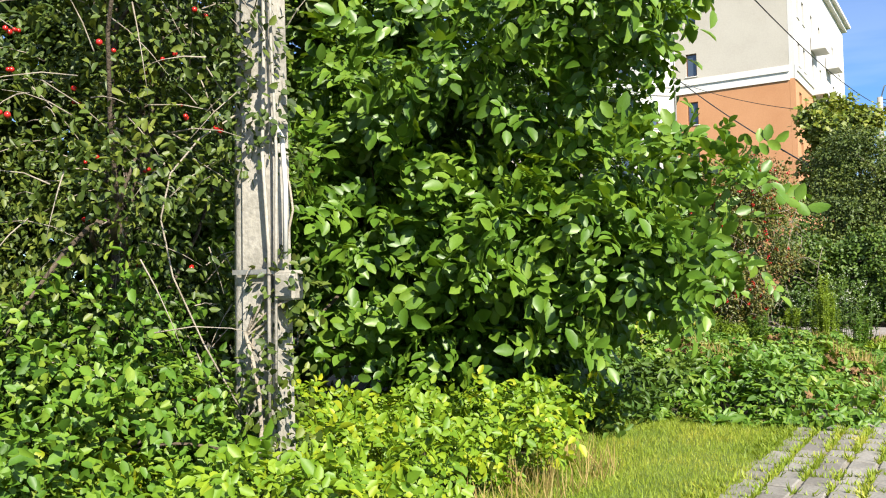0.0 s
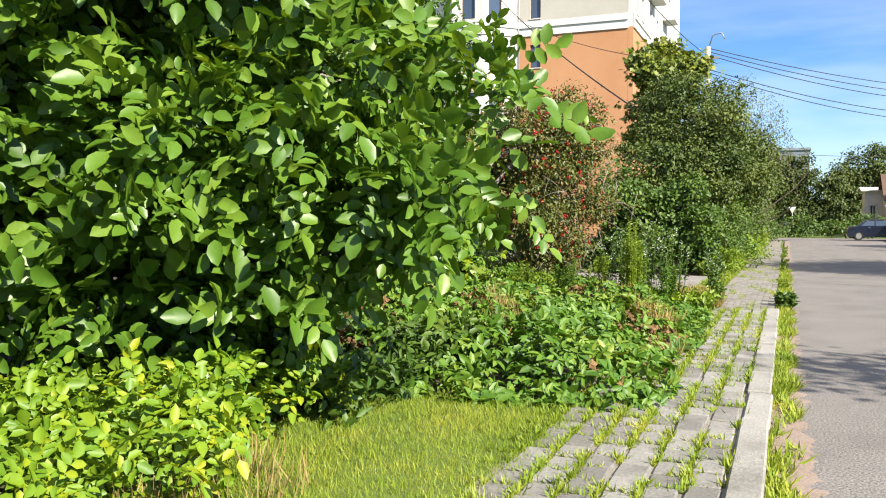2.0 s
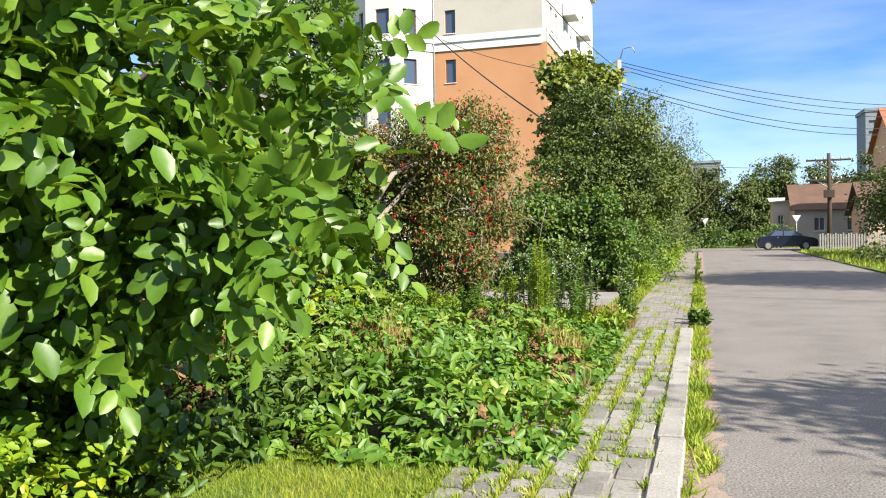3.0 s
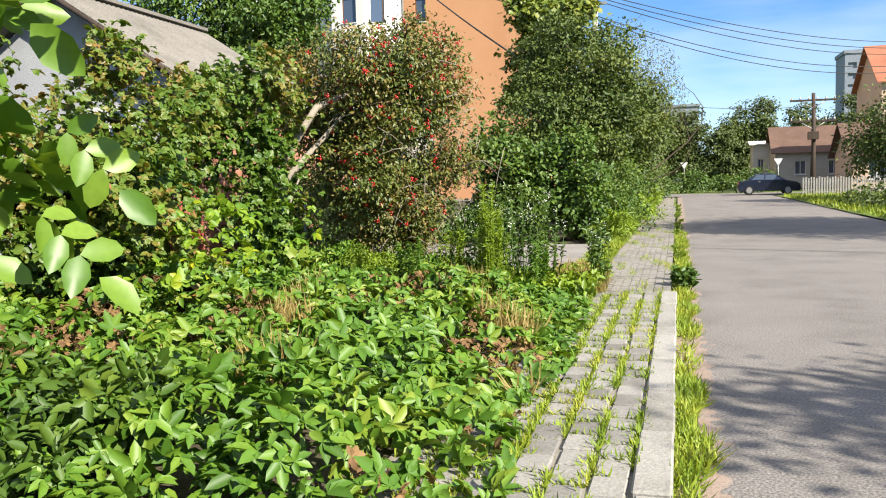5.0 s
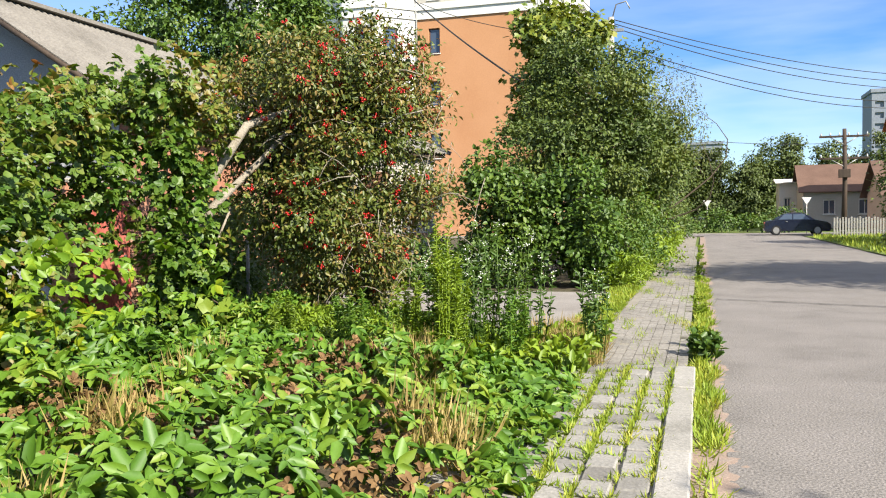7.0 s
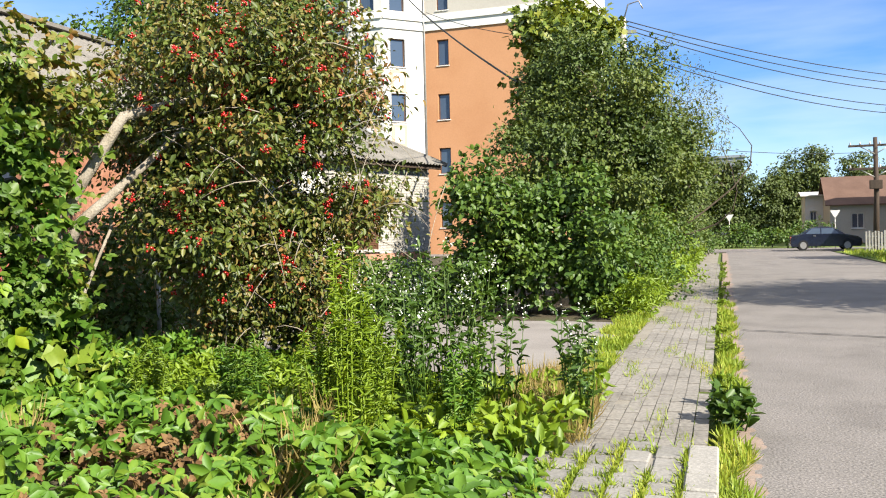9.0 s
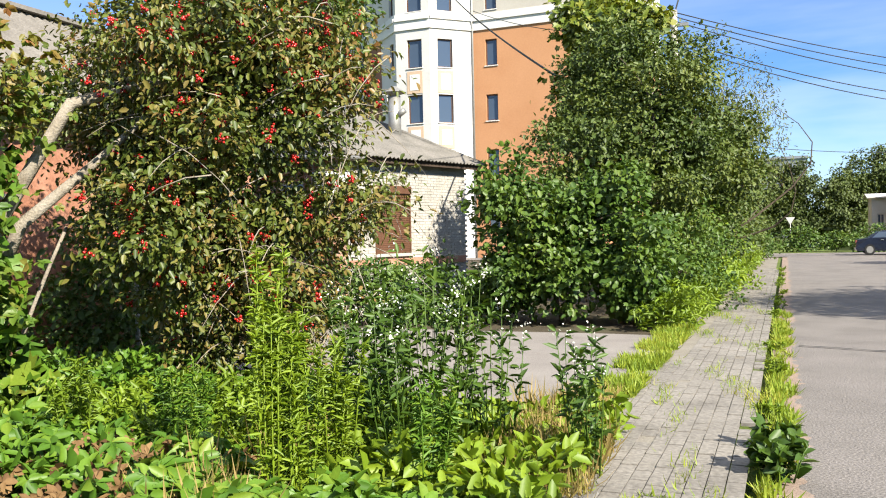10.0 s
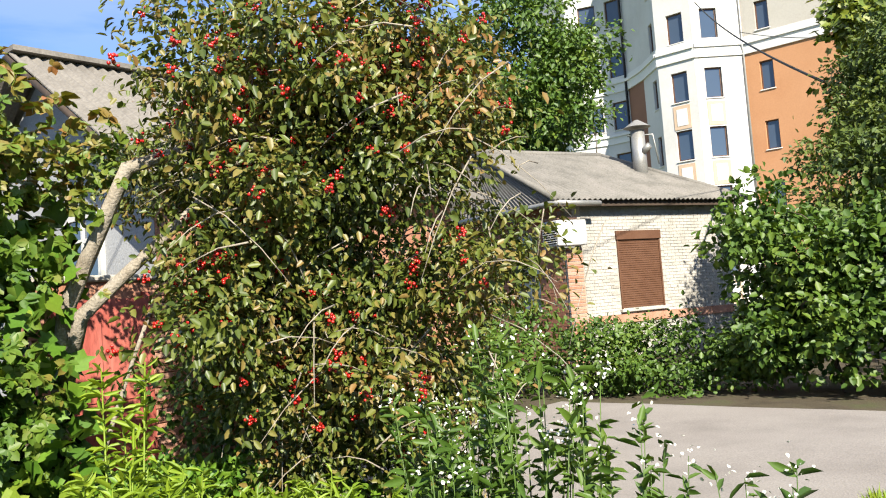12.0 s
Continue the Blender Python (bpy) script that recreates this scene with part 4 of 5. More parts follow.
# ---- far end of the street ----
def car():
    c = thing("parked_car", "dark navy blue saloon car parked at the crossing", "car", (3.8, 67.2, 0))
    c.scale = (0.88, 1.0, 1.0)
    prof = [(0.0, 0.45), (0.02, 0.75), (0.12, 0.92), (0.75, 1.0), (1.35, 1.36), (1.75, 1.44), (2.5, 1.44), (3.0, 1.30), (3.5, 1.0), (4.3, 0.86), (4.55, 0.70), (4.6, 0.4), (4.5, 0.25), (0.1, 0.25)]
    V, F = [], []
    n = len(prof)
    for k, (y, s) in enumerate(((0.0, 0.985), (0.05, 1.0), (1.70, 1.0), (1.75, 0.985))):
        for x, z in prof:
            tuck = 0.14 * max(0, (z - 0.9) / 0.5)
            V.append((2.3 + (x - 2.3) * s, y + (tuck if k < 2 else -tuck), z * s))
    for k in range(3):
        for i in range(n):
            F.append((k * n + i, k * n + (i + 1) % n, (k + 1) * n + (i + 1) % n, (k + 1) * n + i))
    F += [tuple(range(n))[::-1], tuple(range(3 * n, 4 * n))]
    part("body", mesh_of("body", V, F), CAR_PAINT, c)
    for x0, x1, t0, t1 in ((1.0, 1.95, 1.42, 1.95), (2.02, 3.15, 2.02, 2.75)):
        P = [(x0, 0.015, 1.02), (x1, 0.015, 1.02), (t1, 0.115, 1.36), (t0, 0.115, 1.36)]
        P += [(x, y + 0.02, z) for x, y, z in P]
        part("side_window", mesh_of("side_window", P, [(0, 1, 2, 3), (0, 4, 5, 1), (2, 6, 7, 3), (1, 5, 6, 2), (3, 7, 4, 0)]), GLASS, c)
    for x in (0.85, 3.65):
        for y in (-0.02, 1.57):
            w = new("wheel")
            w.parent, w.location = c, (x, y, 0.32)
            bm = bmesh.new()
            bmesh.ops.create_cone(bm, cap_ends=True, segments=20, radius1=0.32, radius2=0.32, depth=0.2, matrix=pose(0, 0.1, 0, 90))
            part("tyre", bm, RUBBER, w)
            bm = bmesh.new()
            bmesh.ops.create_cone(bm, cap_ends=True, segments=20, radius1=0.21, radius2=0.21, depth=0.22, matrix=pose(0, 0.1, 0, 90))
            part("rim", bm, METAL, w)
    part("tail_light", box(0.0, 0.03, 0.72, 0.14, 0.25, 0.86, 0.02), RED_WOOD, c)
    part("door_handle", box(1.5, -0.02, 0.88, 1.66, 0.02, 0.91), METAL, c)


car()


def far_house(name, label, at, w, d, eave, ridge, wall_mat, roof_mat, holes, turn=0, group=""):
    h = thing(name, label, "house", at, turn, group)
    part("wall", panel(w, 0, eave, holes, 0.25), wall_mat, h)
    part("wall", box(0, 0.26, 0, 0.25, d, eave), wall_mat, h)
    part("wall", box(w - 0.25, 0.26, 0, w, d, eave), wall_mat, h)
    part("wall", box(0.26, d - 0.25, 0, w - 0.26, d, eave), wall_mat, h)
    for x in (0.02, w - 0.2):
        V = [(x, 0.02, eave), (x, d - 0.02, eave), (x, d / 2, ridge - 0.12)]
        V += [(a + 0.18, b, c) for a, b, c in V]
        part("gable", mesh_of("gable", V, [(0, 1, 2), (5, 4, 3), (0, 3, 4, 1), (1, 4, 5, 2), (2, 5, 3, 0)]), wall_mat, h)
    for a, b in ((-0.4, d / 2), (d + 0.4, d / 2)):
        drop = (ridge - eave) * 0.4 / (d / 2)
        V = [(-0.4, a, eave - drop), (w + 0.4, a, eave - drop), (w + 0.4, b, ridge), (-0.4, b, ridge)]
        V += [(x, y, z + 0.09) for x, y, z in V]
        part("roof", mesh_of("roof", V, [(0, 1, 2, 3), (7, 6, 5, 4), (0, 4, 5, 1), (1, 5, 6, 2), (2, 6, 7, 3), (3, 7, 4, 0)]), roof_mat, h)
    for q in holes:
        window(h, *q, PLASTIC, bars=1, fw=0.09)
    return h


far_house("far_house", "cream house with brown sheet roof at the crossing", (8.4, 88, 0), 7.5, 6, 3.4, 5.6, CREAM, BROWN_ROOF, [(1.6, 2.6, 1.2, 2.5), (4.4, 5.4, 1.2, 2.5)])
far_house("white_annex", "small white flat annex at the crossing", (6.9, 93, 0), 1.5, 3.5, 4.2, 4.5, WHITE, WHITE, [(0.4, 1.0, 1.6, 2.8)])
far_house("pink_house", "low pink house behind a picket fence", (10.2, 63, 0), 9.5, 6, 2.6, 4.5, PEACH, BROWN_ROOF, [(0.9, 1.9, 0.9, 2.2), (4, 5, 0.9, 2.2), (7, 8, 0.9, 2.2)])
far_house("orange_roof_house", "pink two storey house with orange roof beyond trees", (14.5, 76, 0), 12, 9, 8.2, 11.2, PEACH, TERRACOTTA, [(1.2, 2.4, 5.2, 7.0), (4.5, 5.7, 5.2, 7.0), (8, 9.2, 5.2, 7.0)])


def tower():
    t = thing("tower_block", "distant grey blue tower block", "tower", (44.5, 262, -4.6))
    cols = [0.8, 3.9, 7.0]
    holes = [(c, c + 2.2, 3 * f + 1, 3 * f + 2.6) for c in cols for f in range(4, 12)]
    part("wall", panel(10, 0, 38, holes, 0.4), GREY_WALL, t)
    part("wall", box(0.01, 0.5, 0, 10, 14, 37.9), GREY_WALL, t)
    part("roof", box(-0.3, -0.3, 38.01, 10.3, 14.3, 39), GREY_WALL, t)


tower()


def far_block():
    b = thing("far_apartment_block", "distant grey apartment block above trees", "building", (-10, 190, 0))
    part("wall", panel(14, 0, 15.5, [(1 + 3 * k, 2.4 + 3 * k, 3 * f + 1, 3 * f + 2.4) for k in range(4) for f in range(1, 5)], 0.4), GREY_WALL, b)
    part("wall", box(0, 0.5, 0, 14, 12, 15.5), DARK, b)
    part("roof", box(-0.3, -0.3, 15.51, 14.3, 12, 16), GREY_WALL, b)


far_block()


def utility_pole(at, height, label):
    p = thing("utility_pole", label, "utility pole", at)
    part("shaft", tubes("shaft", [([(0, 0, -0.1), (0.06, 0, height * 0.5), (0.02, 0, height)], [0.17, 0.14, 0.11])], 10), DARK_WOOD, p)
    for z in (height - 0.45, height - 1.75):
        a = part("crossarm", box(-1.35, -0.06, z - 0.06, 1.35, 0.06, z + 0.06, 0.01), DARK_WOOD, p)
        part("brace", tubes("brace", [([(-0.75, 0, z - 0.04), (0, -0.08, z - 0.5)], [0.03] * 2), ([(0.75, 0, z - 0.04), (0, -0.08, z - 0.5)], [0.03] * 2)], 5), METAL, p)
        for k in range(6):
            x = -1.25 + 0.5 * k
            part("insulator", tubes("insulator", [([(x, 0, z + 0.05), (x, 0, z + 0.22)], [0.05, 0.035])], 6), PLASTIC, a)
    part("transformer_box", box(-0.32, -0.35, height - 2.9, 0.32, -0.1, height - 2.4, 0.02), DARK_WOOD, p)


utility_pole((8.0, 63.6, 0), 6.4, "dark wooden utility pole with two crossarms")
p2 = thing("utility_pole", "grey concrete utility pole above the shrubs", "utility pole", (-3.6, 44.1, 0))
part("shaft", tubes("shaft", [([(0, 0, -0.1), (0, 0, 9.6)], [0.17, 0.12])], 10), CONCRETE, p2)
part("crossarm", box(-0.5, -0.06, 9.0, 0.5, 0.06, 9.12), METAL, p2)
part("lamp_arm", tubes("lamp_arm", [([(0, 0, 9.4), (0.2, 0, 10.1), (0.6, 0, 10.2), (0.75, 0, 9.9)], [0.03] * 4)], 6), METAL, p2)


def wire(a, b, sag, r=0.014, label="thin black overhead cable"):
    a, b = Vector(a), Vector(b)
    pts = [a.lerp(b, k / 20) - Vector((0, 0, sag * 4 * (k / 20) * (1 - k / 20))) for k in range(21)]
    w = part("overhead_cable", tubes("overhead_cable", [(pts, [r] * 21)], 5), CABLE)
    return tagged(w, label, "cable", "overhead cables")


for k in range(5):
    wire((-3.5, 44.1, 9.5 - 0.16 * k - 0.5 * (k > 2)), (18.0, 72.0, 10.2 - 0.3 * k - 0.3 * (k > 2)), 0.8 + 0.15 * k, 0.02)
wire((-3.6, 44.1, 5.0), (8.0, 63.6, 5.6), 0.3, 0.014)
wire((-3.6, 44.1, 8.8), (-17.6, 61.3, 15.5), 0.5, 0.02)
wire((-19.5, 60.0, 17.5), (-4.9, 32.0, 5.3), 0.35, 0.03, "thick black cable from the building into the trees")
wire((-3.86, 4.7, 7.2), (-3.6, 44.1, 9.2), 0.7, 0.014)


def road_sign(at, turn, label):
    s = thing("road_sign", label, "road sign", at, turn)
    part("post", tubes("post", [([(0, 0, -0.1), (0, 0, 2.4)], [0.03, 0.03])], 8), METAL, s)
    V = [(-0.32, -0.04, 2.5), (0, -0.04, 1.95), (0.32, -0.04, 2.5)]
    V += [(x, -0.03, z) for x, _, z in V]
    part("plate", mesh_of("plate", V, [(0, 1, 2), (5, 4, 3), (0, 3, 4, 1), (1, 4, 5, 2), (2, 5, 3, 0)]), PLASTIC, s)


road_sign((0.35, 79, 0), 0, "white inverted triangle yield sign on a grey post")
road_sign((6.9, 72, 0), 10, "pale inverted triangle sign by the house")


def picket_fence():
    f = thing("picket_fence", "low grey picket fence at the corner", "fence", (7.2, 61.8, 0))
    for z in (0.35, 0.85):
        part("rail", box(0, 0.03, z, 9, 0.07, z + 0.07), FENCE, f)
    for k in range(60):
        part("picket", box(k * 0.15, 0, 0.05, k * 0.15 + 0.09, 0.03, 1.15 + 0.05 * math.sin(k * 2.3), 0.008), FENCE, f)


picket_fence()


# ---- trees and shrubs ----
walnut = tree("walnut_tree", "young walnut tree with large green compound leaves", "tree", (-4.1, 8.7, 0),
     [(-3.7, 8.5, 1.75, 1.45, 1.1, 1.25), (-4.6, 8.4, 3.6, 2.1, 1.9, 2.0), (-5.4, 7.6, 2.2, 1.5, 1.5, 1.9), (-3.1, 8.6, 2.6, 0.95, 0.85, 0.8), (-6.4, 8.8, 3.8, 1.8, 1.6, 2.2), (-3.9, 8.3, 0.9, 1.2, 1.0, 0.7), (-3.2, 8.8, 4.2, 1.0, 0.9, 1.2)],
     6800, 0.135, L_WALNUT, 0.11, BARK, "pinnate", 14, 0.75, 3, {"up": 0.4, "droop": 0.2, "ratio": 0.33, "shape": OVAL, "quads": OVAL_F}, 0.4, gap_scale=1.1, clump=3, clump_r=0.14, lobes=(46, 0.5))
fr = np.random.default_rng(4)
fp, _ = cloud([(0.6, 0.0, 1.75, 1.3, 1.15, 1.1)], 14, 0.1, seed=9)
berries(walnut, fp, 0.028, 1, YELLOW_FRUIT, "walnut_fruit")

rose = tree("berry_shrub", "dense shrub with small dark leaves, darkened further for shade, and red berries", "shrub", (-4.9, 4.6, 0),
     [(-4.75, 4.2, 2.3, 0.9, 1.0, 1.7), (-4.45, 4.5, 3.6, 0.9, 1.0, 1.2), (-5.6, 4.6, 2.4, 1.2, 1.4, 2.2)],
     24000, 0.062, L_ROSE, 0.05, BARK, "simple", 22, 0.55, 13, {"ratio": 0.34}, 0.5, gap_scale=0.7, clump=10, clump_r=0.11, lobes=(40, 0.38))
bp, _ = cloud([(0.25, -0.4, 2.2, 0.85, 0.9, 1.5), (0.5, -0.2, 3.4, 0.85, 0.8, 1.0)], 30, 0.05, seed=19)
berries(rose, bp, 0.018, 2, BERRY)
twigs(rose, [(0.25, -0.4, 2.2, 0.85, 0.95, 1.6), (0.5, -0.2, 3.4, 0.85, 0.9, 1.0)], 150, 0.5, 0.005, PALE_BARK, 6, 0.3)

# sunlit foot of the foliage, given a brighter leaf colour than the shrub above
tree("weed_shrub", "sunlit green weedy shrub at the foot of the post", "shrub", (-4.4, 3.7, 0),
     [(-4.25, 3.5, 0.65, 0.75, 0.95, 0.65), (-4.75, 4.0, 1.0, 0.6, 0.9, 0.7), (-4.1, 4.25, 0.5, 0.4, 0.4, 0.45), (-4.6, 2.6, 0.8, 0.8, 0.8, 0.8)],
     9000, 0.075, L_CREEPER, 0.03, BARK, "simple", 10, 0.45, 29, {"ratio": 0.36}, 0.5, gap_scale=0.6, clump=14, clump_r=0.12)
tree("thicket", "dense dark green thicket behind the post", "tree", (-7.6, 6.0, 0),
     [(-7.4, 4.6, 2.4, 1.8, 2.0, 2.6), (-7.9, 7.0, 2.8, 1.8, 2.0, 3.0), (-8.0, 9.8, 2.8, 1.8, 1.8, 3.0), (-7.4, 5.2, 5.2, 2.0, 2.4, 1.8), (-7.6, 9.0, 5.6, 2.2, 2.4, 1.6), (-9.6, 3.6, 3.6, 2.0, 2.2, 3.6), (-6.8, 2.6, 2.4, 1.4, 1.4, 2.6)],
     34000, 0.16, L_DARK, 0.12, BARK, "simple", 12, 0.2, 27, None, 0.7)
tangle = tree("climbing_vine", "vine with red berries climbing the concrete post", "vine", (-3.8, 4.45, 0),
     [(-3.80, 4.62, 0.75, 0.30, 0.25, 0.65), (-3.95, 4.60, 2.9, 0.34, 0.25, 0.7), (-3.75, 4.72, 1.55, 0.32, 0.18, 0.3)],
     1700, 0.06, L_ROSE, 0.015, PALE_BARK, "simple", 10, 0.5, 23, {"ratio": 0.4}, 0.5, gap_scale=0.5)

tree("creeper_hedge", "tall hedge overgrown with reddening creeper", "hedge", (-6.6, 15.6, 0),
     [(-6.5, 15.2, 1.9, 1.3, 1.7, 1.55), (-6.3, 16.8, 2.2, 1.1, 1.0, 1.4), (-6.9, 13.4, 1.6, 1.6, 1.6, 1.5), (-7.6, 12.0, 2.2, 1.6, 1.5, 1.9), (-5.9, 14.2, 1.2, 1.0, 1.6, 1.0), (-5.6, 17.25, 1.2, 0.62, 0.55, 1.3), (-5.7, 17.3, 2.3, 0.55, 0.5, 0.7)],
     15000, 0.085, L_HEDGE, 0.06, BARK, "palmate", 14, 0.7, 33, None, 0.4, leaflets=5, gap_scale=0.8, clump=5, clump_r=0.13, lobes=(44, 0.42))

vib = tree("viburnum_tree", "leaning viburnum tree full of red berries", "tree", (-6.1, 17.9, 0),
     [(-4.25, 19.2, 2.5, 1.35, 1.3, 1.35), (-4.3, 19.3, 1.6, 0.95, 1.0, 1.3), (-4.7, 19.4, 1.5, 1.2, 1.0, 1.5), (-5.8, 19.0, 2.8, 1.25, 0.9, 1.15), (-4.4, 19.0, 3.2, 1.1, 1.0, 0.85), (-5.1, 19.0, 3.25, 1.1, 0.9, 0.75), (-4.7, 18.8, 2.0, 0.9, 0.9, 1.2)],
     62000, 0.062, L_ROWAN, 0.02, PALE_BARK, "simple", 0, 1.0, 43, {"ratio": 0.32, "droop": 0.6}, 0.45, gap_scale=0.7, clump=14, clump_r=0.10, lobes=(72, 0.42))
limb = tubes("limb", [([(0, 0, -0.05), (0.1, -0.1, 0.9), (0.35, -0.12, 1.8), (0.92, 0.08, 2.7), (1.25, 0.9, 3.0), (1.7, 1.4, 3.2)], [0.075, 0.07, 0.06, 0.05, 0.03, 0.012]),
                      ([(0.2, -0.1, 1.2), (0.55, -0.1, 1.75), (0.9, 0.4, 2.3), (1.3, 1.0, 3.0)], [0.06, 0.05, 0.035, 0.015])], 9)
part("limb", limb, PALE_BARK, vib, "pale leaning trunk")
crown = next(c for c in vib.children if c.name.startswith("crown")).data
co = np.zeros(len(crown.vertices) * 3)
crown.vertices.foreach_get("co", co)
co = co.reshape(-1, 3)[::6]
out_way = unit(co - np.array([1.4, 1.2, 2.1]))
outer = (co - np.array([1.4, 1.2, 2.1])) @ np.array([0.45, -0.85, 0.1]) + 0.25 * np.random.default_rng(48).normal(size=len(co))
pick = np.random.default_rng(49).choice(np.flatnonzero(outer > np.quantile(outer, 0.6)), 290, replace=False)
bp = co[pick] + out_way[pick] * 0.05
berries(vib, bp, 0.0125, 11, BERRY, "berry_bunch")
twigs(vib, [(1.85, 1.3, 2.5, 1.3, 1.25, 1.3), (2.1, 1.4, 1.6, 0.95, 0.95, 1.2), (1.4, 1.5, 1.5, 1.15, 1.0, 1.4)], 260, 0.6, 0.006, PALE_BARK, 5, 0.4)

tree("grape_vine", "climbing vine with broad lobed green leaves", "vine", (-5.8, 17.5, 0),
     [(-5.75, 17.5, 1.1, 0.36, 0.34, 1.0), (-5.85, 17.55, 2.1, 0.32, 0.3, 0.55), (-5.6, 17.6, 0.5, 0.4, 0.35, 0.5)],
     520, 0.15, L_CREEPER, 0.015, BARK, "lobed", 8, 0.2, 57, {"droop": 0.5, "up": 0.3}, 0.6)

tree("shady_tree", "tall green tree behind the viburnum", "tree", (-18.0, 40.0, 0),
     [(-18.0, 40, 8.6, 2.9, 2.8, 4.2), (-20.5, 39.5, 7.6, 2.8, 2.6, 4.6), (-16.6, 40, 8.6, 1.6, 1.6, 3.8), (-23, 38.5, 7.5, 2.8, 2.6, 4)],
     46000, 0.19, L_SHRUB, 0.2, BARK, "simple", 14, 0.4, 53, {"ratio": 0.36}, 0.45, clump=18, clump_r=0.28, lobes=(60, 0.95))

tree("street_tree", "dark green bushy tree beside the pavement", "tree", (-3.0, 31.5, 0),
     [(-3.0, 31.5, 3.6, 1.8, 1.8, 2.3), (-2.2, 32.5, 2.6, 1.5, 1.9, 2.1), (-4.2, 31.0, 2.6, 1.4, 1.5, 2.0), (-1.7, 33.5, 3.2, 1.3, 1.8, 1.7), (-3.4, 33.0, 5.0, 1.7, 1.6, 1.7)],
     56000, 0.10, L_DARK, 0.13, BARK, "simple", 18, 0.6, 63, {"ratio": 0.36}, 0.45, gap_scale=0.9, clump=14, clump_r=0.14, lobes=(80, 0.55))
tree("maple_tree", "tall yellow-green maple behind the dark tree", "tree", (-4.3, 35.5, 0),
     [(-4.3, 35.5, 6.6, 1.3, 1.3, 1.9), (-5.0, 35.2, 5.4, 0.9, 1.1, 1.5)],
     8000, 0.17, L_TOP, 0.14, BARK, "lobed", 10, 0.45, 73, None, 0.45, clump=8, clump_r=0.18, lobes=(22, 0.5))
tree("willow_tree", "willow with thin grey-green trailing twigs", "tree", (-1.7, 35.5, 0),
     [(-1.6, 35.5, 4.6, 1.5, 1.6, 1.9), (-0.9, 35.5, 4.0, 1.1, 1.4, 1.6)],
     7000, 0.085, L_WILLOW, 0.08, BARK, "simple", 26, 0.95, 83, {"ratio": 0.2, "droop": 0.9}, 0.8, gap_scale=0.6)

# shrubs beyond the driveway, on to the end of the street
shrubs = [
    ((-3.6, 27.2), [(-3.6, 27.0, 0.9, 1.3, 1.0, 1.0), (-2.7, 27.4, 1.3, 1.1, 1.0, 1.2), (-4.55, 27.4, 1.9, 0.85, 0.9, 1.8), (-4.0, 27.6, 1.6, 0.9, 0.8, 1.4)], 17000, 0.11, L_SHRUB, "dense dark green shrub at the driveway edge"),
    ((-5.9, 27.2), [(-5.8, 27.0, 0.45, 1.4, 0.8, 0.55), (-7.2, 26.8, 0.5, 1.2, 0.8, 0.55)], 7000, 0.075, L_SHRUB, "low green shrub along the driveway"),
    ((-8.6, 26.2), [(-8.4, 26.0, 0.8, 1.2, 1.2, 0.9), (-9.6, 25.4, 0.9, 1.4, 1.6, 1.0)], 7000, 0.085, L_SHRUB, "green shrub in front of the outbuilding"),
    ((-1.9, 29.0), [(-2.0, 28.8, 0.8, 0.8, 1.0, 0.9), (-1.7, 30.0, 1.0, 0.8, 1.2, 1.1)], 4200, 0.075, L_SHRUB, "green shrub beside the pavement"),
    ((-1.6, 33.0), [(-1.7, 33.2, 0.9, 0.7, 1.8, 1.1), (-1.5, 36.0, 1.0, 0.7, 1.8, 1.2)], 4500, 0.085, L_GOLDENROD, "yellow-green weedy shrub beside the pavement"),
    ((-1.9, 41.0), [(-1.9, 40.0, 1.6, 1.1, 2.2, 1.7), (-2.0, 44.0, 1.6, 1.1, 2.4, 1.6)], 6000, 0.11, L_DARK, "green hedge shrub along the pavement"),
    ((-2.0, 50.0), [(-2.0, 49.0, 2.2, 1.4, 2.6, 2.2), (-1.8, 54.0, 1.5, 1.2, 2.5, 1.5)], 5000, 0.13, L_DARK, "green hedge shrub along the pavement"),
    ((-1.8, 60.0), [(-2.0, 59.0, 1.1, 1.6, 2.5, 1.3)], 2500, 0.14, L_SHRUB, "green hedge shrub along the pavement"),
    ((-8.8, 22.5), [(-7.6, 22.0, 0.8, 0.8, 1.6, 0.9), (-7.5, 23.8, 0.7, 0.7, 1.2, 0.8), (-6.9, 20.3, 0.9, 0.6, 0.8, 1.1), (-7.3, 21.2, 1.2, 0.6, 0.8, 1.2)], 9000, 0.075, L_SHRUB, "green shrub beside the old house"),
]
for k, (rt, bl, n, sz, mat, lab) in enumerate(shrubs):
    tree("shrub", lab, "shrub", (rt[0], rt[1], 0.0), bl, n, sz, mat, 0.04, BARK, "simple", 8, 0.6, 100 + 7 * k, {"ratio": 0.42}, 0.45, group="shrubs along the pavement", floor=0.15 if k == 0 else 0.05, gap_scale=0.7, clump=10, clump_r=0.10 + 0.05 * (k > 4), lobes=(26, 0.36))

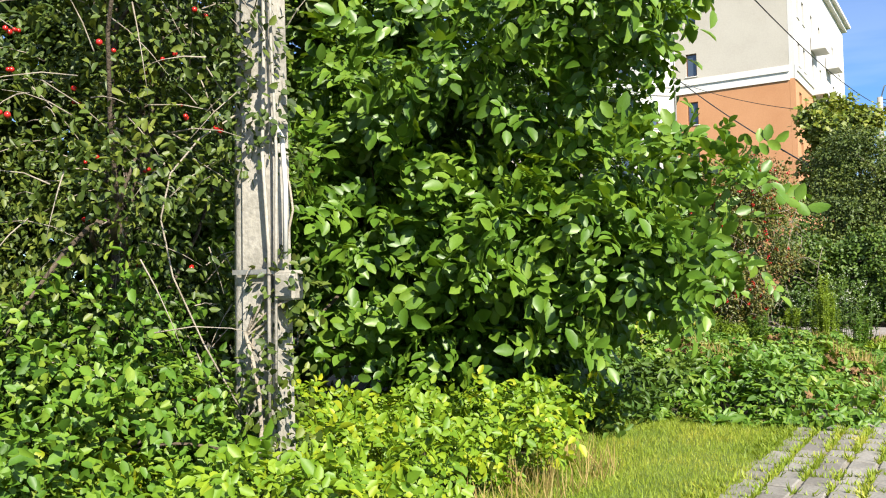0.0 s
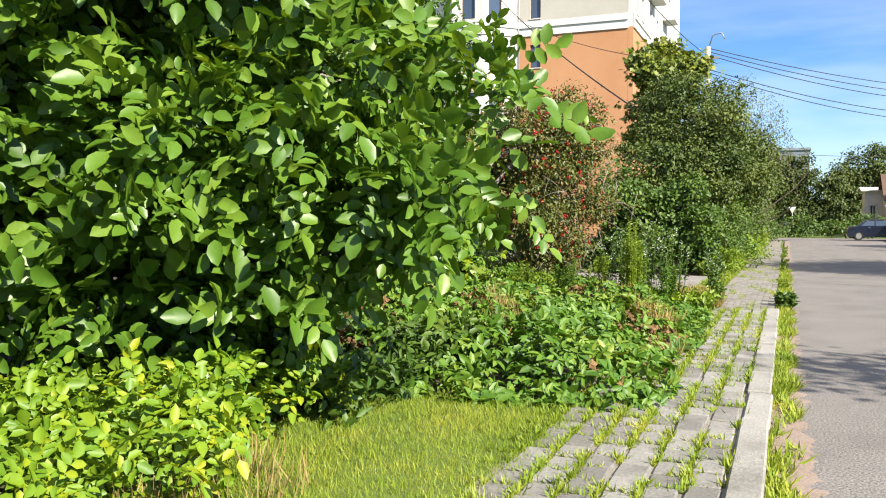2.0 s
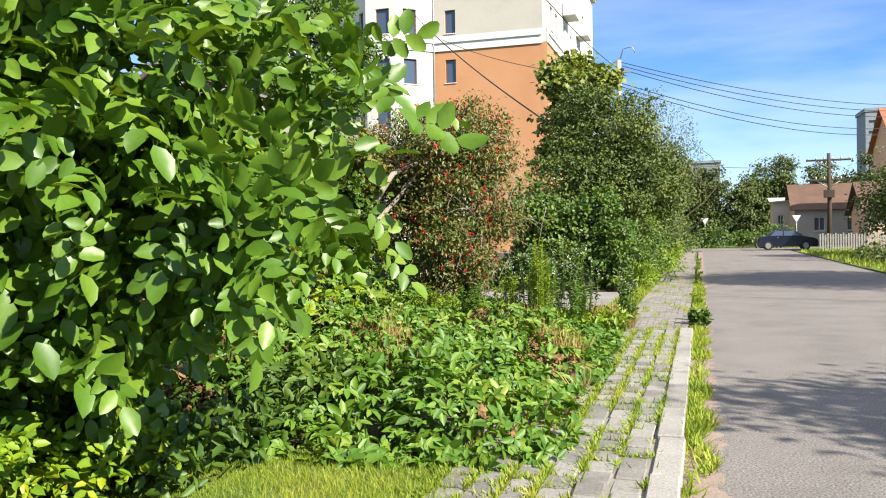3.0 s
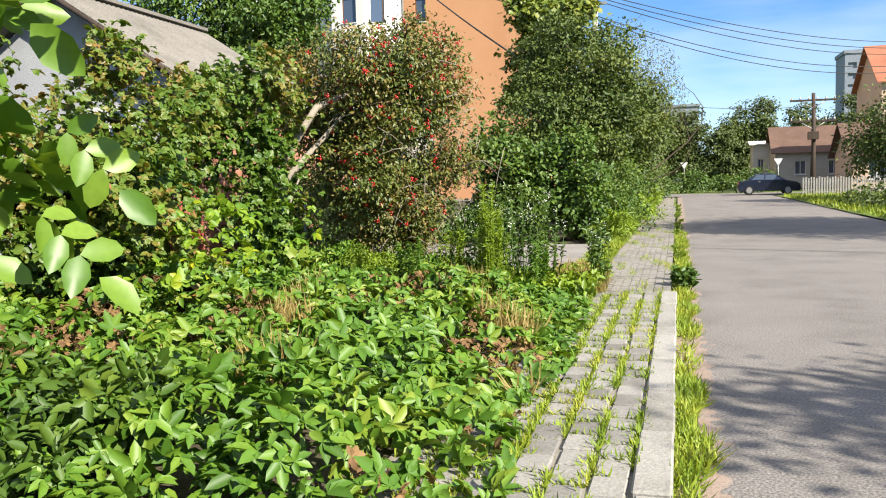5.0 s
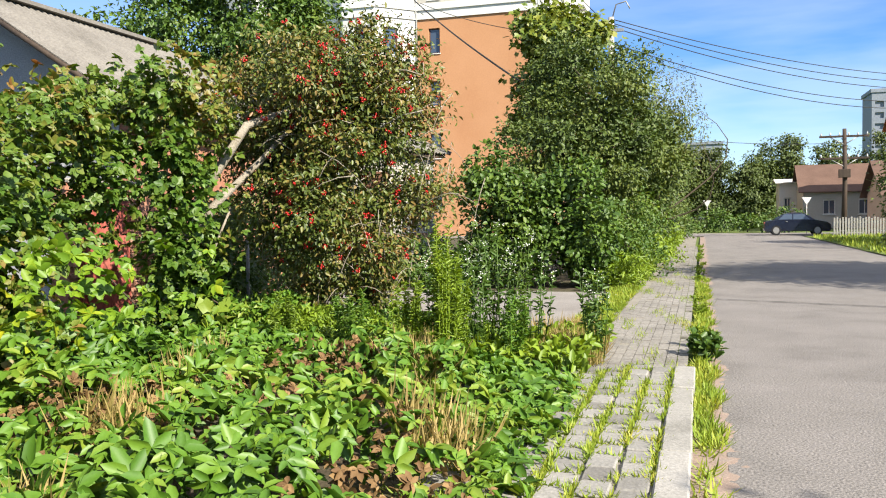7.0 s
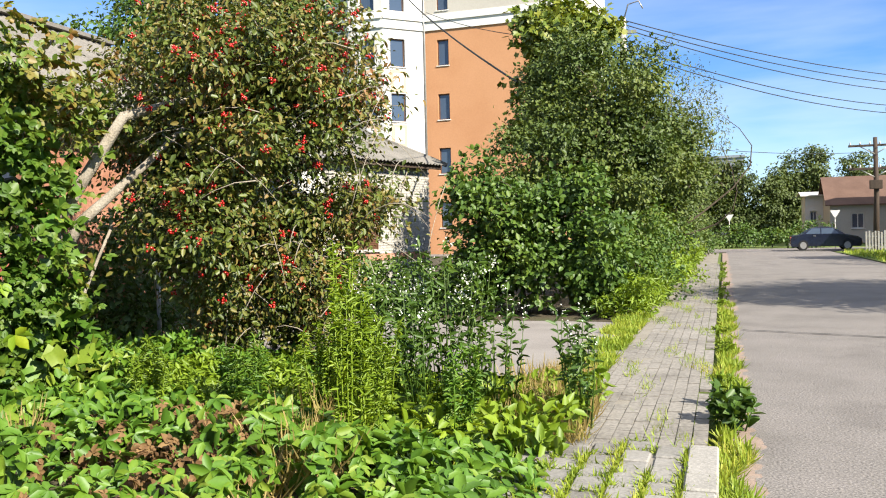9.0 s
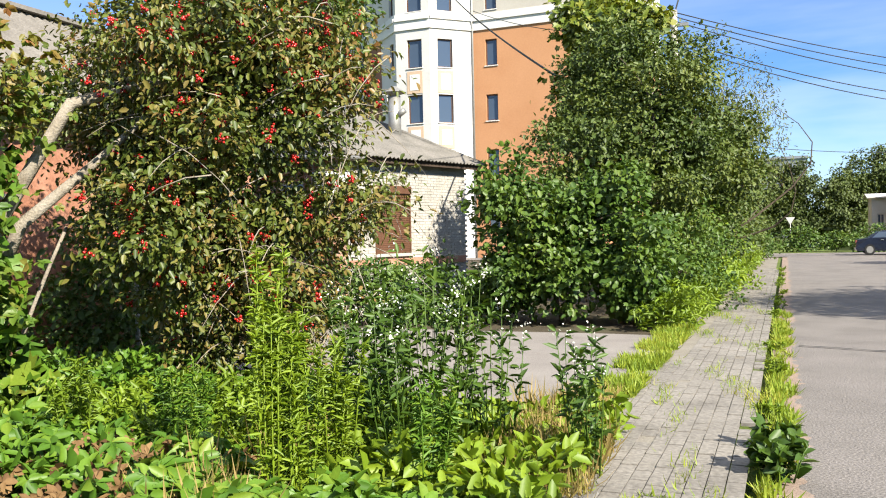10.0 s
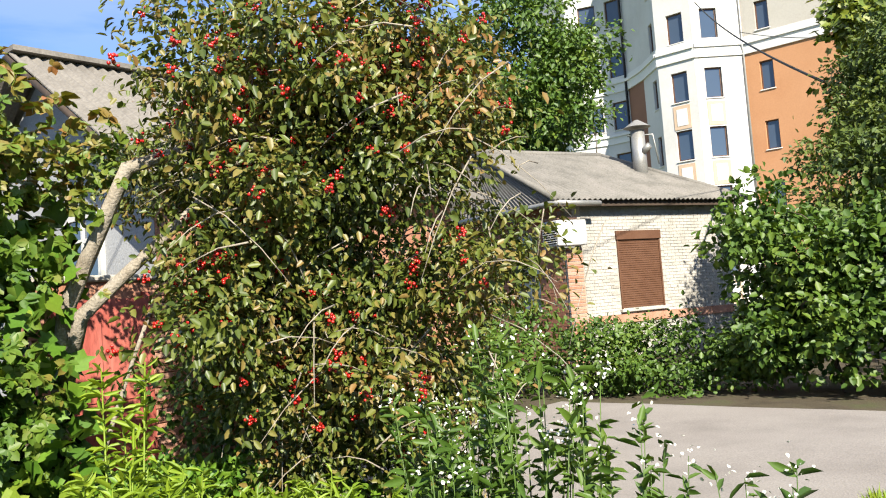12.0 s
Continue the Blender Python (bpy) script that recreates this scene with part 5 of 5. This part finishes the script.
# far trees
far = [((-3.5, 96), 4.2, 7.6), ((0.5, 100), 3.6, 8.4), ((4.6, 101), 3.4, 7.4), ((8.0, 104), 3.6, 9.2), ((12.5, 106), 4.0, 8.8), ((-9, 92), 5, 8.5), ((17, 100), 4.5, 9)]
for k, ((x, y), r, h) in enumerate(far):
    tree("far_tree", "distant leafy green tree beyond the crossing", "tree", (x, y, 0),
         [(x, y, h * 0.5, r * 0.85, r * 0.8, h * 0.45), (x + 0.6, y, h * 0.72, r * 0.5, r * 0.6, h * 0.30), (x - r * 0.5, y - 1, h * 0.32, r * 0.7, r * 0.6, h * 0.32)],
         12000, 0.26, L_FAR, 0.25, BARK, "simple", 6, 0.4, 200 + 5 * k, {"droop": 0.8, "ratio": 0.4}, 0.5, group="trees beyond the crossing", gap_scale=3.0, clump=14, clump_r=0.32, lobes=(40, 1.0))
for k, (x, y) in enumerate(((0.9, 78.5), (3.4, 79.5), (5.8, 76.0), (-2.5, 77.5))):
    tree("far_shrub", "low green shrub at the crossing", "shrub", (x, y, 0), [(x, y, 0.8, 1.6, 1.0, 1.1 - 0.5 * (k == 1))], 1200, 0.16, L_SHRUB, 0.04, BARK, "simple", 4, 0.4, 260 + k)

# trees on the opposite side of the street
opposite = [((11.2, 52), [(11.2, 52, 3.3, 3.0, 3.0, 2.7), (9.3, 52.5, 2.9, 1.5, 1.8, 1.7), (13.5, 50, 4.2, 2.6, 2.6, 2.6)], 14000), ((9.8, 27.6), [(9.8, 27.6, 5.6, 2.6, 3.0, 2.0), (10.8, 30.4, 5.2, 2.6, 2.6, 2.4)], 20000),
            ((9.2, 8.4), [(8.1, 8.6, 4.4, 1.5, 1.8, 1.3), (9.8, 8.4, 5.4, 2.0, 2.0, 1.6)], 5600), ((16, 44), [(16, 44, 5, 4, 4, 4)], 5000)]
for k, (rt, bl, n) in enumerate(opposite):
    tree("garden_tree", "leafy green tree on the opposite side of the street", "tree", (*rt, 0), bl, n, 0.17, L_DARK, 0.16, BARK, "simple", 10, 0.55, 300 + 9 * k, {"ratio": 0.36}, 0.6, group="trees opposite", clump=14, clump_r=0.3)
tree("verge_shrub", "low weedy shrub on the opposite verge", "shrub", (7.4, 45, 0), [(7.6, 44, 0.4, 1.2, 2.6, 0.55), (8.4, 40, 0.5, 1.4, 2.6, 0.6)], 2600, 0.12, L_DARK, 0.03, BARK, "simple", 6, 0.4, 350)


# ---- ground cover ----
def mound(x, y):
    """Height of the creeper mound over the bank."""
    u = np.clip((-1.05 - x) / 1.0, 0, 1)
    v = np.clip((y - 9.35) / 0.8, 0, 1) * np.clip((18.6 - y) / 3.0, 0.10, 1) * (y < 19.6)
    q = np.column_stack([x, y, np.zeros_like(x)])
    h = 0.40 + 0.20 * noise3(q, 0.35, 71) + 0.12 * noise3(q, 1.0, 72)
    h = h * (0.35 + 0.65 * u) + 0.28 * np.clip((-3.5 - x) / 2.5, 0, 1)
    return 0.07 + np.clip(h, 0.05, 1.2) * v * (0.3 + 0.7 * u)


def scatter_xy(n, x0, x1, y0, y1, seed):
    r = np.random.default_rng(seed)
    return np.column_stack([r.uniform(x0, x1, n), r.uniform(y0, y1, n)])


def layer(points, top, seed, low=0.15):
    r = np.random.default_rng(seed)
    return np.column_stack([points, 0.06 + (top - 0.06) * (1 - (1 - low) * r.random(len(points)) ** 2.2)])


def cover(name, label, category, me, material, kind="stuff"):
    return tagged(part(name, me, material), label, category, kind=kind)


xy = scatter_xy(8600, -6.6, -0.95, 9.3, 19.6, 81)
hh = mound(xy[:, 0], xy[:, 1])
keep = (xy[:, 0] < -1.0 - 0.10 * np.sin(xy[:, 1] * 2.3)) & (hh > 0.1)
dry = noise3(np.column_stack([xy, np.zeros(len(xy))]), 0.30, 77)
xy, hh, dry = xy[keep], hh[keep], dry[keep]
green = dry + 0.25 * np.random.default_rng(88).normal(size=len(dry)) < 0.50
up3 = np.tile(np.array([[0.15, -0.25, 1.0]]), (len(xy), 1)) + np.random.default_rng(82).normal(size=(len(xy), 3)) * 0.35
flat = up3.copy()
flat[:, 2] *= 0.35
flat += np.random.default_rng(83).normal(size=flat.shape) * 0.6
cover("ground_creeper", "low mat of five-fingered green creeper leaves", "creeper", compound_leaves("ground_creeper", layer(xy, hh, 84)[green], unit(flat)[green], 0.125, 5, True, 0.30, 1.4, 1.0, 85), L_CREEPER)
cover("dry_creeper", "brown withered creeper patches", "dead leaves", compound_leaves("dry_creeper", layer(xy, hh * 0.85, 86)[~green], unit(flat)[~green], 0.065, 5, True, 0.36, 0.9, 0.6, 87), L_DRY)

# lime-green weeds near the post and along the lawn
xy = scatter_xy(4200, -5.2, -2.6, 3.2, 8.6, 91)
edge = -2.75 - 0.45 * np.clip((xy[:, 1] - 6.0) / 2.2, 0, 1) + 0.18 * np.sin(xy[:, 1] * 3.1)
xy = xy[xy[:, 0] < edge]
hw = 0.55 + 0.22 * noise3(np.column_stack([xy, np.zeros(len(xy))]), 0.8, 92)
ow = unit(np.random.default_rng(93).normal(size=(len(xy), 3)) * 0.7 + np.array([0.4, -0.3, 0.3]))
cover("lime_weeds", "knee-high lime green weeds", "weeds", compound_leaves("lime_weeds", layer(xy, np.clip(hw, 0.15, 1.0), 94), ow, 0.074, 5, False, 0.36, 0.2, 0.8, 95, 1.6), L_LIME)
# taller lime sprouts in the creeper
xy = scatter_xy(110, -5.6, -4.2, 13.0, 16.0, 96)
ow = unit(np.random.default_rng(97).normal(size=(len(xy), 3)) * 0.7 + np.array([0.3, -0.3, 0.4]))
cover("lime_sprouts", "lime green creeper sprouts", "creeper", compound_leaves("lime_sprouts", np.column_stack([xy, 0.7 + 0.75 * np.random.default_rng(98).random(len(xy))]), ow, 0.11, 5, True, 0.4, 0.3, 1.0, 99), L_LIME)

# rank weeds under the walnut and in the bank
def weeds(name, label, n, box_xy, height, size, material, seed, ratio=0.3):
    xy = scatter_xy(n, *box_xy, seed)
    q = np.column_stack([xy, np.zeros(n)])
    top = height * (0.75 + 0.35 * noise3(q, 0.5, seed))
    r = np.random.default_rng(seed + 1)
    o = unit(r.normal(size=(n, 3)) * np.array([1, 1, 0.6]) + np.array([0, 0, 0.4]))
    return cover(name, label, "weeds", simple_leaves(name, layer(xy, np.clip(top, 0.08, 3), seed + 2, 0.05), o, size, ratio, 0.2, 0.6, 0.6, seed=seed + 3), material)


weeds("bank_weeds", "rank green weeds under the walnut tree", 5500, (-5.5, -2.9, 8.3, 11.2), 0.55, 0.10, L_SHRUB, 111)
weeds("bank_weeds", "mixed green weeds at the shrub feet", 8500, (-7.6, -3.2, 16.3, 19.6), 0.45, 0.10, L_CREEPER, 121)
weeds("bank_weeds", "mixed green weeds at the driveway mouth", 5200, (-4.4, -1.15, 17.2, 19.7), 0.30, 0.11, L_GOLDENROD, 131)
weeds("bank_weeds", "sunlit yellow-green weeds before the berry tree", 4200, (-5.4, -3.3, 17.3, 18.6), 0.5, 0.075, L_GOLDENROD, 171, 0.22)
weeds("bank_weeds", "tall green weeds before the red door wall", 2600, (-6.2, -4.7, 17.5, 18.7), 0.85, 0.08, L_CREEPER, 181, 0.3)
weeds("hedge_foot_weeds", "green weeds along the hedge foot", 5000, (-8.5, -5.2, 11.0, 17.5), 0.7, 0.10, L_CREEPER, 141, 0.4)
weeds("pavement_edge_weeds", "tall grassy weeds beside the pavement", 5200, (-2.2, -1.25, 26.0, 33.0), 0.7, 0.14, L_GOLDENROD, 151, 0.14)
weeds("pavement_edge_weeds", "tall grassy weeds beside the pavement", 4500, (-2.4, -1.0, 33.0, 62.0), 0.9, 0.18, L_GOLDENROD, 161, 0.2)


# goldenrod and flowering weeds: each plant a thing
def plant(name, label, at, height, spread, stems, leaf, material, seed, flowers=0, group="", ratio=0.15, per=110):
    t = thing(name, label, "plant", at, group=group)
    r = np.random.default_rng(seed)
    P, O, runs, heads = [], [], [], []
    for s in range(stems):
        a, d = r.uniform(0, 6.28), spread * math.sqrt(r.random())
        foot = np.array([d * math.cos(a) * 0.5, d * math.sin(a) * 0.5, 0])
        tip = np.array([d * math.cos(a), d * math.sin(a), height * r.uniform(0.7, 1.05)])
        runs.append(([foot, (foot + tip) / 2 + r.normal(size=3) * 0.02, tip], [0.007, 0.005, 0.002]))
        u = r.random(per) ** 0.6
        P.append(foot + (tip - foot) * u[:, None])
        O.append(np.column_stack([r.normal(size=per), r.normal(size=per), np.full(per, 0.5)]))
        heads.append(tip)
    for q in runs:
        part("stem", tubes("stem", [q], 4), material, t)
    p, o = np.concatenate(P), unit(np.concatenate(O))
    part("foliage", simple_leaves("foliage", p, o, leaf, ratio, 0.1, 0.6, 0.3, seed=seed), material, t)
    if flowers:
        h = np.array(heads)[r.choice(len(heads), flowers)] + r.normal(size=(flowers, 3)) * np.array([0.035, 0.035, 0.03])
        part("blossom", simple_leaves("blossom", h, unit(r.normal(size=(flowers, 3)) + np.array([0, 0, 0.6])), 0.016, 0.5, 0, 1.0, 0.6, seed=seed + 1), PETAL, t)["kind"] = "stuff"
    return t


for k, (x, y, h) in enumerate(((-2.3, 16.4, 1.45), (-2.18, 16.5, 1.2), (-2.4, 16.6, 1.25))):
    plant("goldenrod", "tall feathery yellow-green goldenrod plant", (x, y, 0.05), h, 0.12, 8, 0.055, L_GOLDENROD, 400 + k, 0, "goldenrod clump", 0.13, 130)
for k, (x, y, h) in enumerate(((-2.6, 17.5, 0.9), (-1.95, 17.4, 0.7), (-3.1, 17.6, 0.85), (-3.6, 17.3, 0.8), (-4.3, 17.1, 0.75))):
    plant("goldenrod", "green goldenrod plant not yet in bloom", (x, y, 0.05), h, 0.2, 9, 0.06, L_CREEPER if k % 2 else L_GOLDENROD, 415 + k, 0, "goldenrod clump", 0.12, 120)
for k, (x, y, h) in enumerate(((-2.2, 18.3, 1.4), (-2.5, 18.5, 1.3), (-1.95, 18.6, 1.1), (-2.35, 18.0, 1.2), (-2.75, 18.2, 1.2), (-1.15, 18.25, 0.9), (-3.1, 18.9, 1.1))):
    plant("white_fleabane", "tall weed with small white flower heads", (x, y, 0.05), h, 0.32, 11, 0.085, L_SHRUB, 430 + k, 110, "white flowering weeds", 0.2, 30)
plant("burdock", "big-leaved dark weed beside the kerb", (-0.05, 18.6, 0.0), 0.26, 0.17, 10, 0.10, L_SHRUB, 460, 0, "", 0.35, 18)
plant("burdock", "big-leaved dark weed beside the kerb", (-0.05, 19.2, 0.0), 0.22, 0.15, 9, 0.10, L_SHRUB, 461, 0, "", 0.35, 18)
for k in range(14):
    plant("verge_tuft", "green weed tuft at the road edge", (-0.15 + 0.05 * math.sin(k * 3), 20.5 + 2.1 * k, 0.0), 0.13 + 0.06 * math.sin(k * 1.7), 0.13, 7, 0.07, L_GOLDENROD, 470 + k, 0, "verge weed tufts", 0.2, 12)

# ---- grass ----
xy = scatter_xy(80000, -3.6, -1.52, 3.5, 10.0, 501)
edge = -2.75 - 0.45 * np.clip((xy[:, 1] - 6.0) / 2.2, 0, 1)
xy = xy[(xy[:, 0] > edge - 0.35) & (xy[:, 1] < 9.75)]
cover("lawn_grass", "short sunlit green grass", "grass", blades("lawn_grass", xy, np.full(len(xy), 0.05), 0.06, 0.04, 1.0, 502), L_GRASS)
xy = scatter_xy(26000, -0.17, 0.07, 1.0, 30.0, 503)
vn = noise3(np.column_stack([xy * np.array([4, 1]), xy[:, :1] * 0]), 0.8, 504) + np.random.default_rng(504).normal(size=len(xy)) * 0.3
xy = xy[(vn > -0.4) & (xy[:, 0] < 0.01 + 0.06 * np.sin(xy[:, 1] * 5))]
cover("verge_grass", "grass tufts between kerb and road", "grass", blades("verge_grass", xy, np.full(len(xy), -0.005), 0.10, 0.075, 1.0, 505), L_GRASS)
xy = scatter_xy(6500, -1.9, -0.9, 17.6, 20.6, 506)
xy = xy[xy[:, 0] < -1.05 - 0.12 * (xy[:, 1] - 17.6)]
cover("straw_grass", "straw-coloured dry grass beside the pavement", "grass", blades("straw_grass", xy, np.full(len(xy), 0.05), 0.17, 0.03, 0.7, 507), L_STRAW)
xy = scatter_xy(14000, -1.8, -1.3, 19.6, 26.5, 508)
xy = xy[noise3(np.column_stack([xy * np.array([2, 1]), xy[:, :1] * 0]), 0.8, 507) + 0.25 * np.random.default_rng(507).normal(size=len(xy)) > -0.4 + 2.2 * np.abs(xy[:, 0] + 1.55)]
cover("strip_grass", "green grass strip between driveway and pavement", "grass", blades("strip_grass", xy, np.full(len(xy), 0.07), 0.10, 0.08, 1.0, 509), L_GRASS)
xy = scatter_xy(900, -3.1, -2.5, 5.6, 8.6, 510)
cover("hay_tuft", "pale dry grass tufts at the lawn edge", "grass", blades("hay_tuft", xy[noise3(np.column_stack([xy, xy[:, :1] * 0]), 0.8, 511) > 0.25], np.full((noise3(np.column_stack([xy, xy[:, :1] * 0]), 0.8, 511) > 0.25).sum(), 0.05), 0.24, 0.02, 0.5, 512), L_STRAW)
xy = scatter_xy(9000, 6.0, 13.0, 30.0, 62.0, 513)
cover("far_verge_grass", "grass on the opposite verge", "grass", blades("far_verge_grass", xy, np.full(len(xy), 0.03), 0.22, 0.10, 0.6, 514), L_GRASS)

xy = scatter_xy(26000, -4.5, -1.1, 11.0, 20.0, 515)
sn = noise3(np.column_stack([xy, xy[:, :1] * 0]), 0.55, 516)
xy = xy[sn > 0.75]
cover("straw_patch", "straw-coloured grass among the creeper", "grass", blades("straw_patch", xy, mound(xy[:, 0], xy[:, 1]) * 0.55, 0.26, 0.03, 0.7, 517), L_STRAW)
xy = scatter_xy(16000, -1.5, -0.2, 17.7, 34.0, 518)
sn = noise3(np.column_stack([xy * np.array([2.2, 0.8]), xy[:, :1] * 0]), 0.7, 519) + np.random.default_rng(519).normal(size=len(xy)) * 0.15
xy = xy[sn > 0.42]
cover("pavement_grass", "short grass patches on the worn pavement", "grass", blades("pavement_grass", xy, np.full(len(xy), 0.065), 0.06, 0.06, 0.9, 520), L_GRASS)

# ---- kerb and pavers ----
kerb = tagged(new("kerb"), "row of worn pale concrete kerb stones", "kerb", kind="structure")
km = bpy.data.meshes.new("kerb_stone")
kb = box(-0.36, 0.006, -0.12, -0.165, 0.994, 0.105, 0.012)
kb.to_mesh(km)
kb.free()
km.materials.append(KERB)
kr = random.Random(3)
for k in range(20):
    o = part("kerb_stone", km, KERB, kerb)
    o.location = (kr.uniform(-0.008, 0.008), -2.3 + k, kr.uniform(-0.012, 0.004))
    o.rotation_euler = (0, 0, radians(kr.uniform(-0.5, 0.5)))

WORN = surface("worn_paver", [(0.22, 0.20, 0.175), (0.31, 0.285, 0.25), (0.38, 0.35, 0.31)], 1.3, 0.92, fine=30, fine_amount=0.5)
pave = tagged(new("pavement"), "pavement of grey concrete pavers with grassy joints", "pavement", kind="structure")
PX, PY = 0.212, 0.27
pm = []
for k in range(3):
    me = bpy.data.meshes.new("paver")
    bm = box(-0.092, -0.127, -0.06, 0.092, 0.127, 0.0, 0.010)
    bm.to_mesh(me)
    bm.free()
    me.materials.append(PAVER)
    pm.append(me)
pr = random.Random(8)
joint = []
for c in range(6):
    for r in range(49):
        x, y = -0.475 - c * PX, 4.6 + r * PY + (0.5 * PY if c % 2 else 0)
        z = 0.084 + pr.uniform(-0.008, 0.006)
        o = part("paver", pm[0], PAVER, pave)
        o.location = (x + pr.uniform(-0.006, 0.006), y, z)
        o.rotation_euler = (radians(pr.uniform(-1.5, 1.5)), radians(pr.uniform(-1.5, 1.5)), radians(pr.uniform(-1.5, 1.5)))
rest = bmesh.new()
for r in range(27):
    for c in range(6):
        x, y = -0.475 - c * PX, 4.6 - (r + 1) * PY
        add_box(rest, x - 0.088, y - 0.122, 0.04, x + 0.088, y + 0.122, 0.093 + pr.uniform(-0.006, 0.004))
for r in range(150):
    w = 1.35 if r < 26 else 1.0
    n = 11 if r < 26 else 8
    for c in range(n):
        y = 17.75 + r * 0.205 + (0.1 if c % 2 else 0)
        x = -0.29 - c * 0.112
        if y < 48 and pr.random() > 0.02:
            add_box(rest, x - 0.052, y - 0.098, 0.05, x + 0.052, y + 0.098, 0.073 + pr.uniform(-0.004, 0.004))
tagged(part("far_pavers", rest, WORN, pave, "narrow worn pavers without wide joints"), kind="stuff")

jr = np.random.default_rng(520)
n = 42000
col = jr.integers(0, 7, n)
jx = -0.475 - col * PX + PX / 2 + jr.normal(size=n) * 0.016
jy = jr.uniform(3.5, 17.7, n)
across = jr.random(n) < 0.3
jx = np.where(across, -0.475 - col * PX + jr.uniform(-0.1, 0.1, n), jx)
jy = np.where(across, 4.6 + (np.round((jy - 4.6) / PY) + 0.5 + 0.5 * (col % 2)) * PY + jr.normal(size=n) * 0.012, jy)
ok = noise3(np.column_stack([jx * 2, jy, np.zeros(n)]), 0.9, 521) + 0.5 * noise3(np.column_stack([jx * 3, jy * 3, np.zeros(n)]), 1.1, 523) > -0.1
cover("joint_grass", "grass growing in the paver joints", "grass", blades("joint_grass", np.column_stack([jx, jy])[ok], np.full(ok.sum(), 0.065), 0.06, 0.10, 1.1, 522), L_GRASS)
